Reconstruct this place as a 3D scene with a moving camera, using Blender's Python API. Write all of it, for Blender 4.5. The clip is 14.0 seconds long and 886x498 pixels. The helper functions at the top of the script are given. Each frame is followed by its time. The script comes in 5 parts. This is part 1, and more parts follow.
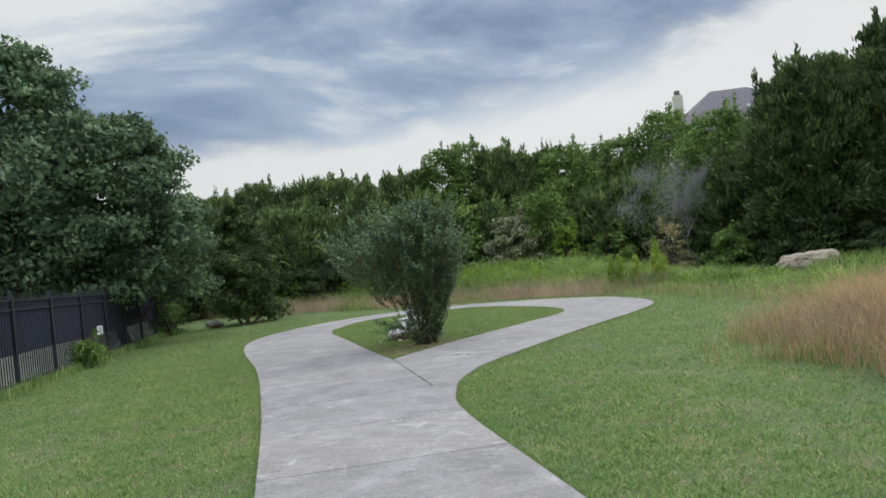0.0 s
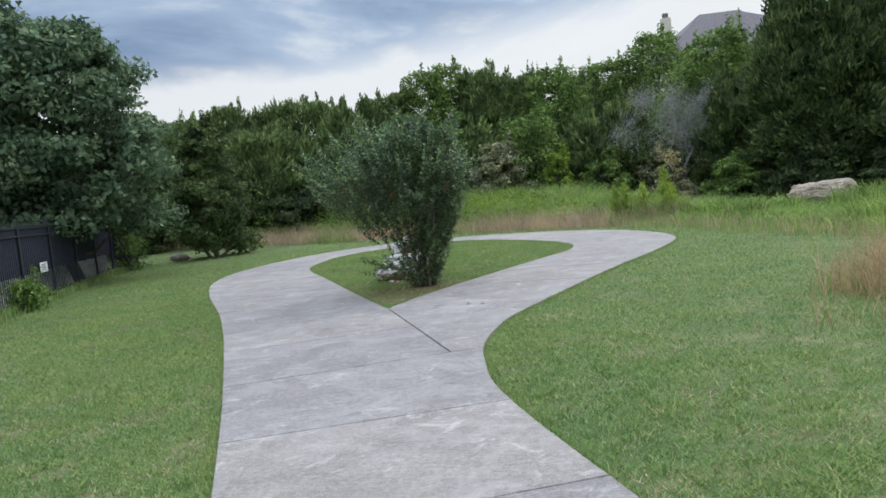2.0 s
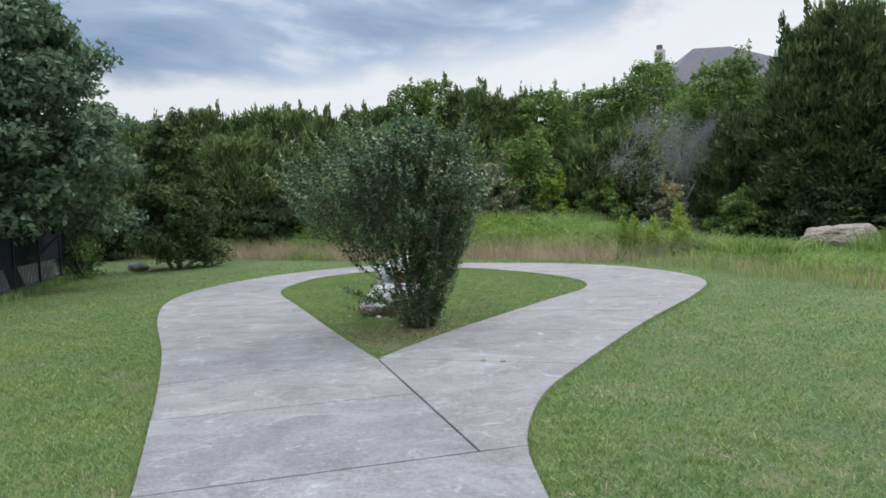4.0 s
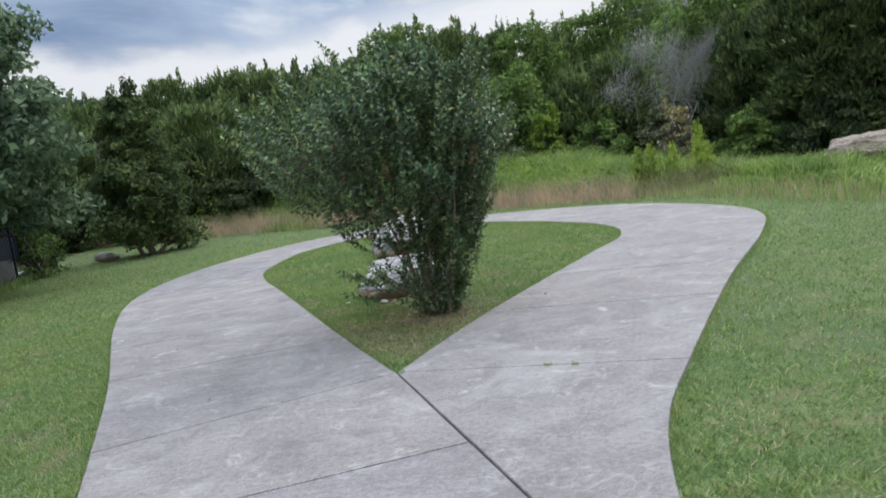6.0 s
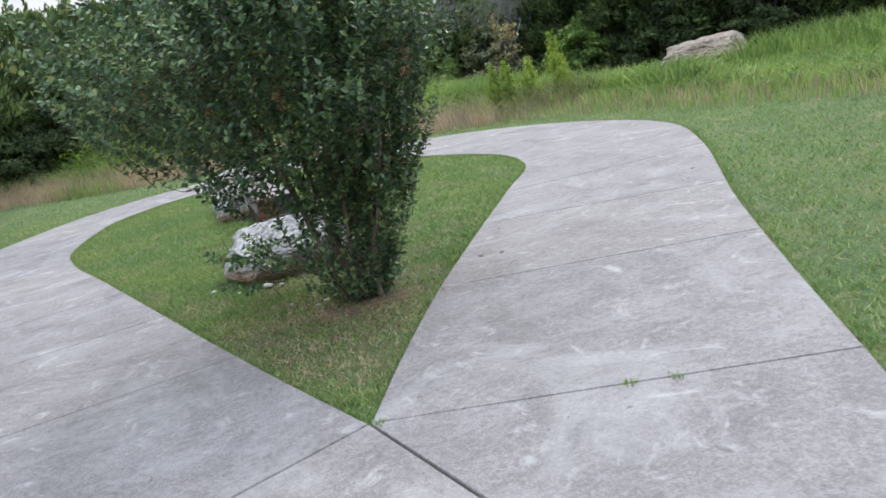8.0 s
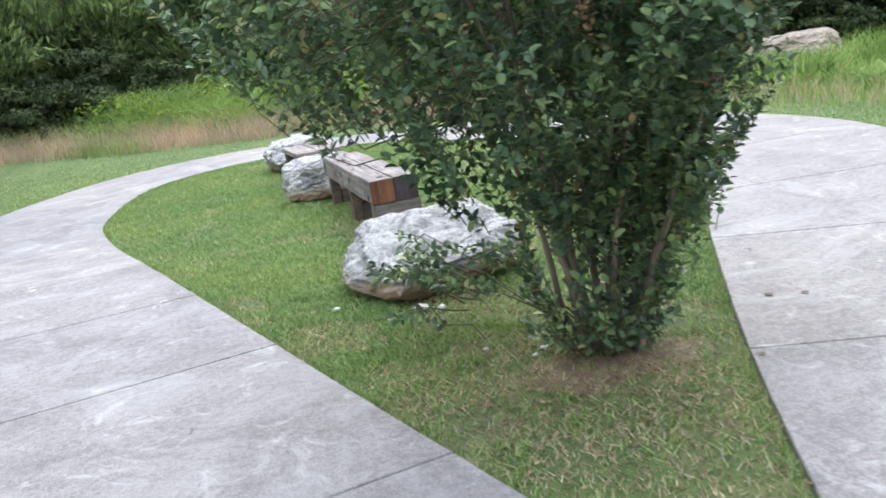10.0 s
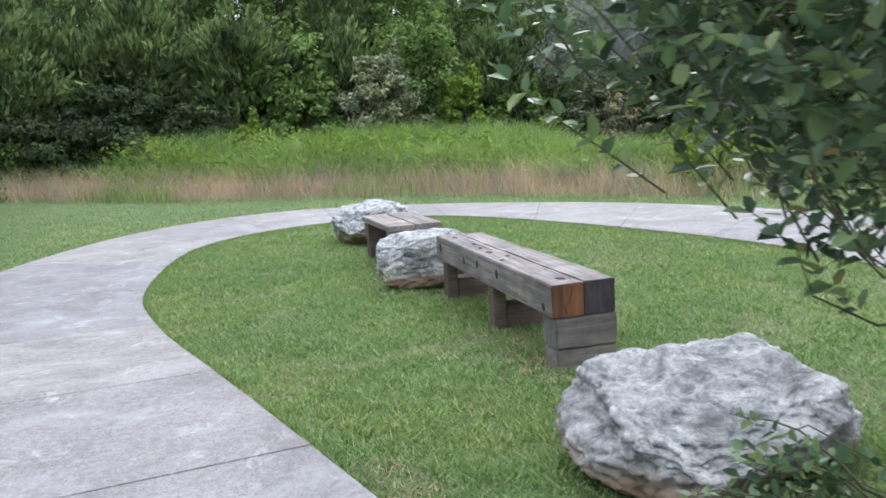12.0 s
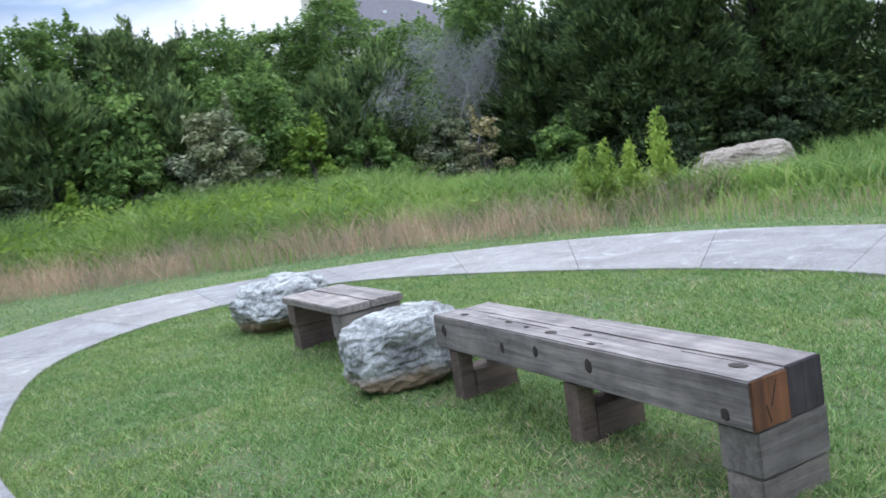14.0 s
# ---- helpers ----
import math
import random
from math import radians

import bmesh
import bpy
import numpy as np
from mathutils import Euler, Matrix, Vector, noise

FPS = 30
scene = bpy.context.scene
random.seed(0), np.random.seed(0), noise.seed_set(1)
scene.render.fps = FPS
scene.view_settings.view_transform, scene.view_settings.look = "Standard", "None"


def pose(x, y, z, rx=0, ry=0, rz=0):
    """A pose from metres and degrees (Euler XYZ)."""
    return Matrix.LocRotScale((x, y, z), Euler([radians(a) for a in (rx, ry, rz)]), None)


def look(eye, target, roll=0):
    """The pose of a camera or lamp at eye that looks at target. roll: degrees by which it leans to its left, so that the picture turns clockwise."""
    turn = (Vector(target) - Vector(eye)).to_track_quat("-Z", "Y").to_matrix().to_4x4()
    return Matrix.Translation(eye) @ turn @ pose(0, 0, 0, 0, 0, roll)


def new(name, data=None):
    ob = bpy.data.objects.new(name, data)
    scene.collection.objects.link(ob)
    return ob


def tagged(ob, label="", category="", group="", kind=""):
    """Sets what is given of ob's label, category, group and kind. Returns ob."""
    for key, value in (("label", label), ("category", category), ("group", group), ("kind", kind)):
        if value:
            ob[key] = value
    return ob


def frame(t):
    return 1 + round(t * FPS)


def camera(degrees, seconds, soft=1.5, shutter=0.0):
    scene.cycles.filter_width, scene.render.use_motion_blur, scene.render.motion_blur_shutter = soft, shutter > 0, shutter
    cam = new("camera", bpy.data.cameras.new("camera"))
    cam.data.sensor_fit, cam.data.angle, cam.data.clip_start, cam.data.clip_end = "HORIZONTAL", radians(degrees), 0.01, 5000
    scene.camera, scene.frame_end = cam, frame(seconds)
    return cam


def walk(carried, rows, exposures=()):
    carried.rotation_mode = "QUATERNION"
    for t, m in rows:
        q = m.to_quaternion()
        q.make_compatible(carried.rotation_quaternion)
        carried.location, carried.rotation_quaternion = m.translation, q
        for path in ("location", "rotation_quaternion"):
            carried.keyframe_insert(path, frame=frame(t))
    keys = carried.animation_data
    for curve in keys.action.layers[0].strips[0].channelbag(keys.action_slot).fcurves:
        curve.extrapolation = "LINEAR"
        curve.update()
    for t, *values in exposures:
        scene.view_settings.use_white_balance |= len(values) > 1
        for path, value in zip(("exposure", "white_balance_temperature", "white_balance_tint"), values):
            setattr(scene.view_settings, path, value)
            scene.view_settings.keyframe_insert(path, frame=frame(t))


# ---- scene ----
cam = camera(56.2, 14.0, soft=1.6, shutter=0.2)
PATH = [
    (0, (1.223, 0.591, 1.451), (1.234, 2.591, 1.492), -6.3),
    (0.5, (1.068, 1.286, 1.458), (1.067, 3.286, 1.421), -6.1),
    (1, (0.969, 1.87, 1.454), (1.021, 3.868, 1.385), -5.9),
    (1.5, (0.851, 2.532, 1.491), (0.897, 4.528, 1.365), -5.1),
    (2, (0.79, 3.16, 1.491), (0.845, 5.155, 1.356), -6.1),
    (2.5, (0.709, 3.779, 1.5), (0.785, 5.772, 1.352), -6.3),
    (3, (0.637, 4.377, 1.531), (0.765, 6.367, 1.375), -6.3),
    (3.5, (0.554, 5.065, 1.555), (0.666, 7.06, 1.454), -2.6),
    (3.7, (0.519, 5.321, 1.527), (0.637, 7.316, 1.437), -2.4),
    (5.8, (0.374, 7.912, 1.562), (0.525, 9.902, 1.437), -8.1),
    (6, (0.311, 8.18, 1.573), (0.451, 10.163, 1.36), -8.5),
    (6.5, (0.209, 8.868, 1.569), (0.348, 10.84, 1.264), -12.1),
    (7, (0.029, 9.545, 1.57), (0.386, 11.477, 1.197), -11.4),
    (7.2, (-0.027, 9.784, 1.59), (0.388, 11.701, 1.2), -12.1),
    (9.3, (-0.723, 12.665, 1.469), (-0.064, 14.49, 0.986), -10.4),
    (9.5, (-0.793, 12.874, 1.471), (-0.143, 14.702, 0.985), -10.0),
    (10, (-0.968, 13.436, 1.498), (-0.412, 15.297, 1.023), -8.3),
    (10.5, (-1.09, 14.07, 1.499), (-0.552, 15.94, 1.037), -6.3),
    (11, (-1.169, 14.698, 1.521), (-0.608, 16.574, 1.115), -6.4),
    (11.5, (-1.351, 15.283, 1.506), (-0.769, 17.171, 1.198), -4.6),
    (12, (-1.497, 15.798, 1.482), (-0.914, 17.685, 1.169), -3.3),
    (12.5, (-1.65, 16.354, 1.48), (-1.05, 18.251, 1.28), -1.5),
    (13, (-1.704, 16.944, 1.461), (-1.017, 18.813, 1.283), -1.8),
    (13.5, (-1.757, 17.518, 1.466), (-0.968, 19.346, 1.278), -3.5),
    (14, (-1.852, 18.074, 1.482), (-0.873, 19.802, 1.246), -8.7),
]
walk(cam, [(t, look(e, g, r)) for t, e, g, r in PATH], [(0, -0.1, 6500, 7), (1.0, 0.0, 6400, 7), (2.5, 0.05, 6250, 8), (6.0, 0.05, 6300, 10), (7.2, 0.2, 6300, 10), (9.4, 0.5, 6300, 10), (10.0, 0.8, 6300, 10), (10.5, 0.7, 6300, 10), (11.2, 0.75, 6300, 10),
      (12.0, 0.5, 6150, 10), (12.5, 0.2, 6100, 11), (13.3, -0.3, 6000, 11), (13.5, -0.15, 5900, 10), (14.0, 0.45, 5750, 9)])

# ---- sky and sun ----
world = bpy.data.worlds.new("overcast_sky")
scene.world = world
world.use_nodes = True
wt = world.node_tree
wt.nodes.clear()


def wn(kind, **settings):
    n = wt.nodes.new(kind)
    for k, v in settings.items():
        n.inputs[k].default_value = v
    return n


w_out = wn("ShaderNodeOutputWorld")
w_bg = wn("ShaderNodeBackground", Strength=1.0)
w_sky = wn("ShaderNodeTexSky")
w_sky.sky_type = "NISHITA"
w_sky.sun_disc = False
w_sky.sun_elevation, w_sky.sun_rotation = radians(38), radians(35)
w_dim = wn("ShaderNodeMix")
w_dim.data_type, w_dim.blend_type = "RGBA", "MULTIPLY"
w_dim.inputs["Factor"].default_value = 1.0
w_dim.inputs[7].default_value = (0.09, 0.09, 0.09, 1)
w_co = wn("ShaderNodeTexCoord")
w_sep = wn("ShaderNodeSeparateXYZ")
# cloud banks, a little longer than high
w_map = wn("ShaderNodeMapping")
w_map.inputs["Location"].default_value = (2.3, 0.4, 0.9)
w_map.inputs["Rotation"].default_value = (0, radians(-14), 0)
w_map.inputs["Scale"].default_value = (1.5, 1.5, 4.2)
w_big = wn("ShaderNodeTexNoise", Scale=1.6, Detail=9.0, Roughness=0.58, Distortion=0.35)
w_ramp = wn("ShaderNodeValToRGB")
w_ramp.color_ramp.elements[0].position = 0.38
w_ramp.color_ramp.elements[0].color = (0.215, 0.295, 0.445, 1)
w_ramp.color_ramp.elements[1].position = 0.62
w_ramp.color_ramp.elements[1].color = (0.86, 0.87, 0.88, 1)
mid = w_ramp.color_ramp.elements.new(0.5)
mid.color = (0.40, 0.49, 0.64, 1)
# bright thin cloud towards the horizon, all round
w_hz = wn("ShaderNodeMapRange")
w_hz.interpolation_type = "SMOOTHSTEP"
w_hz.inputs["From Min"].default_value, w_hz.inputs["From Max"].default_value = 0.29, 0.335
w_hz.inputs["To Min"].default_value, w_hz.inputs["To Max"].default_value = 0.9, 0.0
# the underside of the bank slopes, and is darkest along its lower edge
w_tilt = wn("ShaderNodeMath")
w_tilt.operation = "MULTIPLY_ADD"
w_tilt.inputs[1].default_value = -0.12
w_under = wn("ShaderNodeMapRange")
w_under.inputs["From Min"].default_value, w_under.inputs["From Max"].default_value = 0.2, 0.38
w_under.inputs["To Min"].default_value, w_under.inputs["To Max"].default_value = -0.075, 0.07
w_fac = wn("ShaderNodeMath")
w_hn = wn("ShaderNodeMath")
w_hn.operation = "MULTIPLY_ADD"
w_hn.inputs[1].default_value = 0.25
w_haze = wn("ShaderNodeMix")
w_haze.data_type = "RGBA"
w_haze.inputs[7].default_value = (0.90, 0.885, 0.885, 1)
w_mix = wn("ShaderNodeMix")
w_mix.data_type = "RGBA"
w_mix.inputs["Factor"].default_value = 0.9
# an overcast sky is brighter overhead than low down
w_up = wn("ShaderNodeMapRange")
w_up.interpolation_type = "SMOOTHSTEP"
w_up.inputs["From Min"].default_value, w_up.inputs["From Max"].default_value = 0.3, 0.95
w_up.inputs["To Min"].default_value, w_up.inputs["To Max"].default_value = 1.0, 3.4
lk = wt.links.new
lk(w_co.outputs["Generated"], w_sep.inputs[0])
lk(w_co.outputs["Generated"], w_map.inputs["Vector"])
lk(w_map.outputs[0], w_big.inputs["Vector"])
lk(w_sep.outputs["X"], w_tilt.inputs[0])
lk(w_sep.outputs["Z"], w_tilt.inputs[2])
lk(w_tilt.outputs[0], w_under.inputs["Value"])
lk(w_big.outputs["Fac"], w_fac.inputs[0])
lk(w_under.outputs[0], w_fac.inputs[1])
lk(w_fac.outputs[0], w_ramp.inputs["Fac"])
lk(w_big.outputs["Fac"], w_hn.inputs[0])
lk(w_tilt.outputs[0], w_hn.inputs[2])
lk(w_sep.outputs["Z"], w_up.inputs["Value"])
lk(w_hn.outputs[0], w_hz.inputs["Value"])
lk(w_ramp.outputs["Color"], w_haze.inputs[6])
lk(w_hz.outputs[0], w_haze.inputs["Factor"])
lk(w_sky.outputs["Color"], w_dim.inputs[6])
lk(w_dim.outputs[2], w_mix.inputs[6])
lk(w_haze.outputs[2], w_mix.inputs[7])
lk(w_mix.outputs[2], w_bg.inputs["Color"])
lk(w_up.outputs[0], w_bg.inputs["Strength"])
lk(w_bg.outputs[0], w_out.inputs["Surface"])

sun_data = bpy.data.lights.new("sun", "SUN")
sun_data.energy, sun_data.angle, sun_data.color = 1.4, radians(30), (1.0, 0.96, 0.9)
sun = new("sun", sun_data)
sun.matrix_world = look((0, 0, 30), (0 - 30 * math.sin(radians(35)) * 1.2, -30 * math.cos(radians(35)) * 1.2, 0))


# ---- materials ----
def material(name, rough=0.8, metal=0.0):
    m = bpy.data.materials.new(name)
    m.use_nodes = True
    b = m.node_tree.nodes["Principled BSDF"]
    b.inputs["Roughness"].default_value, b.inputs["Metallic"].default_value = rough, metal
    return m, m.node_tree, b


def add(nt, kind, **settings):
    n = nt.nodes.new(kind)
    for k, v in settings.items():
        n.inputs[k.replace("_", " ")].default_value = v
    return n


def ramp(nt, fac, stops):
    r = nt.nodes.new("ShaderNodeValToRGB")
    r.color_ramp.elements[0].position, r.color_ramp.elements[0].color = stops[0][0], (*stops[0][1], 1)
    r.color_ramp.elements[1].position, r.color_ramp.elements[1].color = stops[-1][0], (*stops[-1][1], 1)
    for p, c in stops[1:-1]:
        r.color_ramp.elements.new(p).color = (*c, 1)
    nt.links.new(fac, r.inputs["Fac"])
    return r.outputs["Color"]


def mixed(nt, a, b, fac, blend="MIX"):
    m = nt.nodes.new("ShaderNodeMix")
    m.data_type, m.blend_type = "RGBA", blend
    for sock, v in ((m.inputs[6], a), (m.inputs[7], b), (m.inputs[0], fac)):
        if hasattr(v, "is_linked"):
            nt.links.new(v, sock)
        elif isinstance(v, tuple):
            sock.default_value = (*v, 1)
        else:
            sock.default_value = v
    return m.outputs[2]


def noise_of(nt, scale, detail=5.0, rough=0.6, vec=None, distortion=0.0):
    n = add(nt, "ShaderNodeTexNoise", Scale=scale, Detail=detail, Roughness=rough, Distortion=distortion)
    if vec is None:
        vec = add(nt, "ShaderNodeNewGeometry").outputs["Position"]
    nt.links.new(vec, n.inputs["Vector"])
    return n.outputs["Fac"]


def bump(nt, b, height, strength, distance):
    n = add(nt, "ShaderNodeBump", Strength=strength, Distance=distance)
    nt.links.new(height, n.inputs["Height"])
    nt.links.new(n.outputs[0], b.inputs["Normal"])


def stretched(nt, sx, sy, sz, world_space=False):
    m = add(nt, "ShaderNodeMapping")
    m.inputs["Scale"].default_value = (sx, sy, sz)
    src = add(nt, "ShaderNodeNewGeometry").outputs["Position"] if world_space else add(nt, "ShaderNodeTexCoord").outputs["Object"]
    nt.links.new(src, m.inputs["Vector"])
    return m.outputs[0]


def leaf_material(name, stops, through_light=0.35, rough=0.7, patch=0.6, gloss=0.12, swing=0.0):
    """Foliage: colour by leaf and by clump, some light passing through. swing widens the clump mottling."""
    m, nt, b = material(name, rough)
    geo = add(nt, "ShaderNodeNewGeometry")
    c = ramp(nt, geo.outputs["Random Per Island"], stops)
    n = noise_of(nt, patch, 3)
    # on trees swing paints lit and shaded clumps into the leaf colour
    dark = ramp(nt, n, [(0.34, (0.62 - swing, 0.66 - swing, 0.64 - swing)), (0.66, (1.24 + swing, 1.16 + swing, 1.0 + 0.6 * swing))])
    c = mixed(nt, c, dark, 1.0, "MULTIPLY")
    nt.links.new(c, b.inputs["Base Color"])
    b.inputs["Specular IOR Level"].default_value = gloss
    tr = add(nt, "ShaderNodeBsdfTranslucent")
    nt.links.new(c, tr.inputs["Color"])
    mx = add(nt, "ShaderNodeMixShader", Fac=through_light)
    out = nt.nodes["Material Output"]
    nt.links.new(b.outputs[0], mx.inputs[1])
    nt.links.new(tr.outputs[0], mx.inputs[2])
    nt.links.new(mx.outputs[0], out.inputs["Surface"])
    return m


def concrete_material():
    """Old broom-finished concrete: blotches, faint cross streaks, open grain."""
    m, nt, b = material("brushed_concrete", 0.88)
    geo = add(nt, "ShaderNodeNewGeometry").outputs["Position"]
    info = add(nt, "ShaderNodeObjectInfo")
    grain = noise_of(nt, 85, 5, 0.8)
    speck = noise_of(nt, 26, 6, 0.75)
    broom = noise_of(nt, 1.0, 6, 0.7, stretched(nt, 3.0, 10, 2, True), 0.6)
    stain = noise_of(nt, 1.5, 8, 0.7, geo, 0.5)
    scuff = noise_of(nt, 3.1, 8, 0.75, geo, 1.2)
    c = ramp(nt, stain, [(0.28, (0.170, 0.157, 0.155)), (0.5, (0.234, 0.217, 0.214)), (0.72, (0.286, 0.266, 0.262))])
    c = mixed(nt, c, ramp(nt, broom, [(0.34, (0.90, 0.90, 0.91)), (0.66, (1.08, 1.08, 1.08))]), 0.8, "MULTIPLY")
    c = mixed(nt, c, ramp(nt, speck, [(0.4, (0.80, 0.80, 0.80)), (0.6, (1.16, 1.16, 1.16))]), 0.9, "MULTIPLY")
    c = mixed(nt, c, ramp(nt, grain, [(0.38, (0.68, 0.68, 0.69)), (0.5, (1.0, 1.0, 1.0)), (0.61, (1.24, 1.24, 1.23))]), 0.9, "MULTIPLY")
    c = mixed(nt, c, (0.44, 0.43, 0.42), ramp(nt, scuff, [(0.56, (0, 0, 0)), (0.68, (0.75, 0.75, 0.75))]))
    scale = noise_of(nt, 0.8, 9, 0.72, geo, 1.8)
    c = mixed(nt, c, (0.43, 0.425, 0.42), ramp(nt, scale, [(0.5, (0, 0, 0)), (0.68, (0.42, 0.42, 0.42))]))
    fleck = noise_of(nt, 11, 4, 0.65, geo, 0.8)
    c = mixed(nt, c, (0.13, 0.115, 0.105), ramp(nt, fleck, [(0.66, (0, 0, 0)), (0.72, (0.8, 0.8, 0.8))]))
    c = mixed(nt, c, ramp(nt, info.outputs["Random"], [(0.0, (0.92, 0.92, 0.94)), (1.0, (1.07, 1.05, 1.02))]), 1.0, "MULTIPLY")
    nt.links.new(c, b.inputs["Base Color"])
    bump(nt, b, mixed(nt, grain, speck, 0.6), 0.8, 0.007)
    return m


def ground_material():
    m, nt, b = material("lawn_soil", 0.95)
    fine = noise_of(nt, 28, 6, 0.7)
    mid_n = noise_of(nt, 2.6, 5, 0.6)
    wide = noise_of(nt, 0.45, 4, 0.6)
    c = ramp(nt, fine, [(0.3, (0.05, 0.075, 0.028)), (0.5, (0.09, 0.14, 0.046)), (0.72, (0.15, 0.205, 0.075))])
    c = mixed(nt, c, (0.26, 0.215, 0.13), ramp(nt, mid_n, [(0.52, (0, 0, 0)), (0.68, (0.5, 0.5, 0.5))]))
    c = mixed(nt, c, ramp(nt, wide, [(0.35, (0.8, 0.85, 0.8)), (0.65, (1.15, 1.1, 0.95))]), 1.0, "MULTIPLY")
    nt.links.new(c, b.inputs["Base Color"])
    bump(nt, b, fine, 0.8, 0.03)
    return m


def rock_material(name, low, midc, high, rust):
    """Weathered limestone: pale crust, dark pits, rusty soil stain low down."""
    m, nt, b = material(name, 0.9)
    vec = add(nt, "ShaderNodeTexCoord").outputs["Object"]
    big = noise_of(nt, 4.0, 8, 0.72, vec, 1.2)
    pits = noise_of(nt, 21, 8, 0.82, vec, 1.0)
    fine = noise_of(nt, 55, 6, 0.75, vec)
    c = ramp(nt, big, [(0.40, low), (0.49, midc), (0.58, high)])
    c = mixed(nt, c, ramp(nt, pits, [(0.36, (0.3, 0.3, 0.31)), (0.45, (0.88, 0.88, 0.88)), (0.57, (1.2, 1.2, 1.19))]), 0.9, "MULTIPLY")
    c = mixed(nt, c, ramp(nt, fine, [(0.3, (0.75, 0.75, 0.76)), (0.65, (1.12, 1.12, 1.12))]), 0.9, "MULTIPLY")
    sep = add(nt, "ShaderNodeSeparateXYZ")
    nt.links.new(vec, sep.inputs[0])
    tint = noise_of(nt, 4.5, 4, 0.6, vec)
    sub = nt.nodes.new("ShaderNodeMath")
    sub.operation = "MULTIPLY_ADD"
    sub.inputs[1].default_value = 0.22
    nt.links.new(tint, sub.inputs[0])
    nt.links.new(sep.outputs["Z"], sub.inputs[2])
    c = mixed(nt, rust, c, ramp(nt, sub.outputs[0], [(0.19, (0.08, 0.08, 0.08)), (0.28, (1, 1, 1))]))
    nt.links.new(c, b.inputs["Base Color"])
    bump(nt, b, mixed(nt, pits, fine, 0.3), 0.9, 0.04)
    return m


def wood_material(name, dark, light, along=0, scale=1.0):
    """Weathered timber, grain along the given axis."""
    m, nt, b = material(name, 0.85)
    s = [26 * scale, 26 * scale, 26 * scale]
    s[along] = 1.6 * scale
    info = add(nt, "ShaderNodeObjectInfo")
    grain = noise_of(nt, 1.0, 7, 0.7, stretched(nt, *s), 0.5)
    blot = noise_of(nt, 3.2, 5, 0.65, stretched(nt, 1, 1, 1))
    c = ramp(nt, grain, [(0.28, dark), (0.7, light)])
    c = mixed(nt, c, ramp(nt, blot, [(0.32, (0.52, 0.5, 0.51)), (0.66, (1.22, 1.19, 1.17))]), 0.9, "MULTIPLY")
    c = mixed(nt, c, ramp(nt, info.outputs["Random"], [(0.0, (0.85, 0.85, 0.86)), (1.0, (1.1, 1.08, 1.05))]), 1.0, "MULTIPLY")
    nt.links.new(c, b.inputs["Base Color"])
    bump(nt, b, grain, 0.8, 0.006)
    return m


def plain_material(name, col, rough=0.6, metal=0.0, vary=0.2, scale=20):
    m, nt, b = material(name, rough, metal)
    n = noise_of(nt, scale, 5, 0.65)
    c = mixed(nt, col, ramp(nt, n, [(0.3, (1 - vary,) * 3), (0.7, (1 + vary,) * 3)]), 1.0, "MULTIPLY")
    nt.links.new(c, b.inputs["Base Color"])
    bump(nt, b, n, 0.3, 0.004)
    return m


M_CONCRETE = concrete_material()
M_GROUND = ground_material()
M_ROCK = rock_material("limestone_boulder", (0.25, 0.246, 0.242), (0.42, 0.412, 0.40), (0.60, 0.59, 0.57), (0.36, 0.24, 0.15))
M_PEBBLE = plain_material("pale_pebble", (0.55, 0.53, 0.49), 0.9, 0, 0.3, 40)
M_ROCK_TAN = rock_material("buff_limestone", (0.28, 0.225, 0.18), (0.40, 0.33, 0.265), (0.48, 0.405, 0.33), (0.25, 0.2, 0.15))
M_TIMBER = wood_material("weathered_timber", (0.105, 0.088, 0.084), (0.375, 0.335, 0.315), 1)
M_TIMBER_X = wood_material("weathered_timber_cross", (0.12, 0.10, 0.092), (0.30, 0.27, 0.25), 0)
M_BROWN = wood_material("dark_brown_timber", (0.075, 0.055, 0.048), (0.20, 0.145, 0.12), 0)
M_END_RUST = wood_material("cut_end_orange", (0.05, 0.022, 0.012), (0.235, 0.10, 0.042), 2, 0.4)
M_END_DARK = wood_material("cut_end_dark", (0.035, 0.028, 0.032), (0.10, 0.08, 0.085), 2, 0.7)
M_KNOT = plain_material("knot_hole", (0.042, 0.033, 0.028), 0.95)
M_BARK = wood_material("smooth_tan_bark", (0.15, 0.115, 0.09), (0.34, 0.27, 0.215), 2, 0.6)
M_BARK_DARK = wood_material("dark_bark", (0.03, 0.025, 0.022), (0.11, 0.095, 0.085), 2, 0.4)
M_TWIG = plain_material("grey_twig", (0.30, 0.29, 0.29), 0.9)
M_BLACK = plain_material("black_painted_steel", (0.013, 0.015, 0.024), 0.5)
M_SCREEN = plain_material("dark_mesh_screen", (0.020, 0.025, 0.058), 0.85, 0, 0.4, 2)
M_SIGN = plain_material("white_sign", (0.75, 0.76, 0.78), 0.5)
M_PAVING = plain_material("pale_paving", (0.6, 0.59, 0.575), 0.9, 0, 0.2, 2)
M_SHINGLE = plain_material("grey_shingle", (0.15, 0.135, 0.15), 0.9, 0, 0.3, 6)
M_STUCCO = plain_material("cream_stucco", (0.62, 0.57, 0.5), 0.9, 0, 0.1, 4)
# crowns: light and shade between clumps is put into the colour by swing
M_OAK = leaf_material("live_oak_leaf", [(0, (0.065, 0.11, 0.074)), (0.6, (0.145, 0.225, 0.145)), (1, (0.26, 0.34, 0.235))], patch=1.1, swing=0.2)
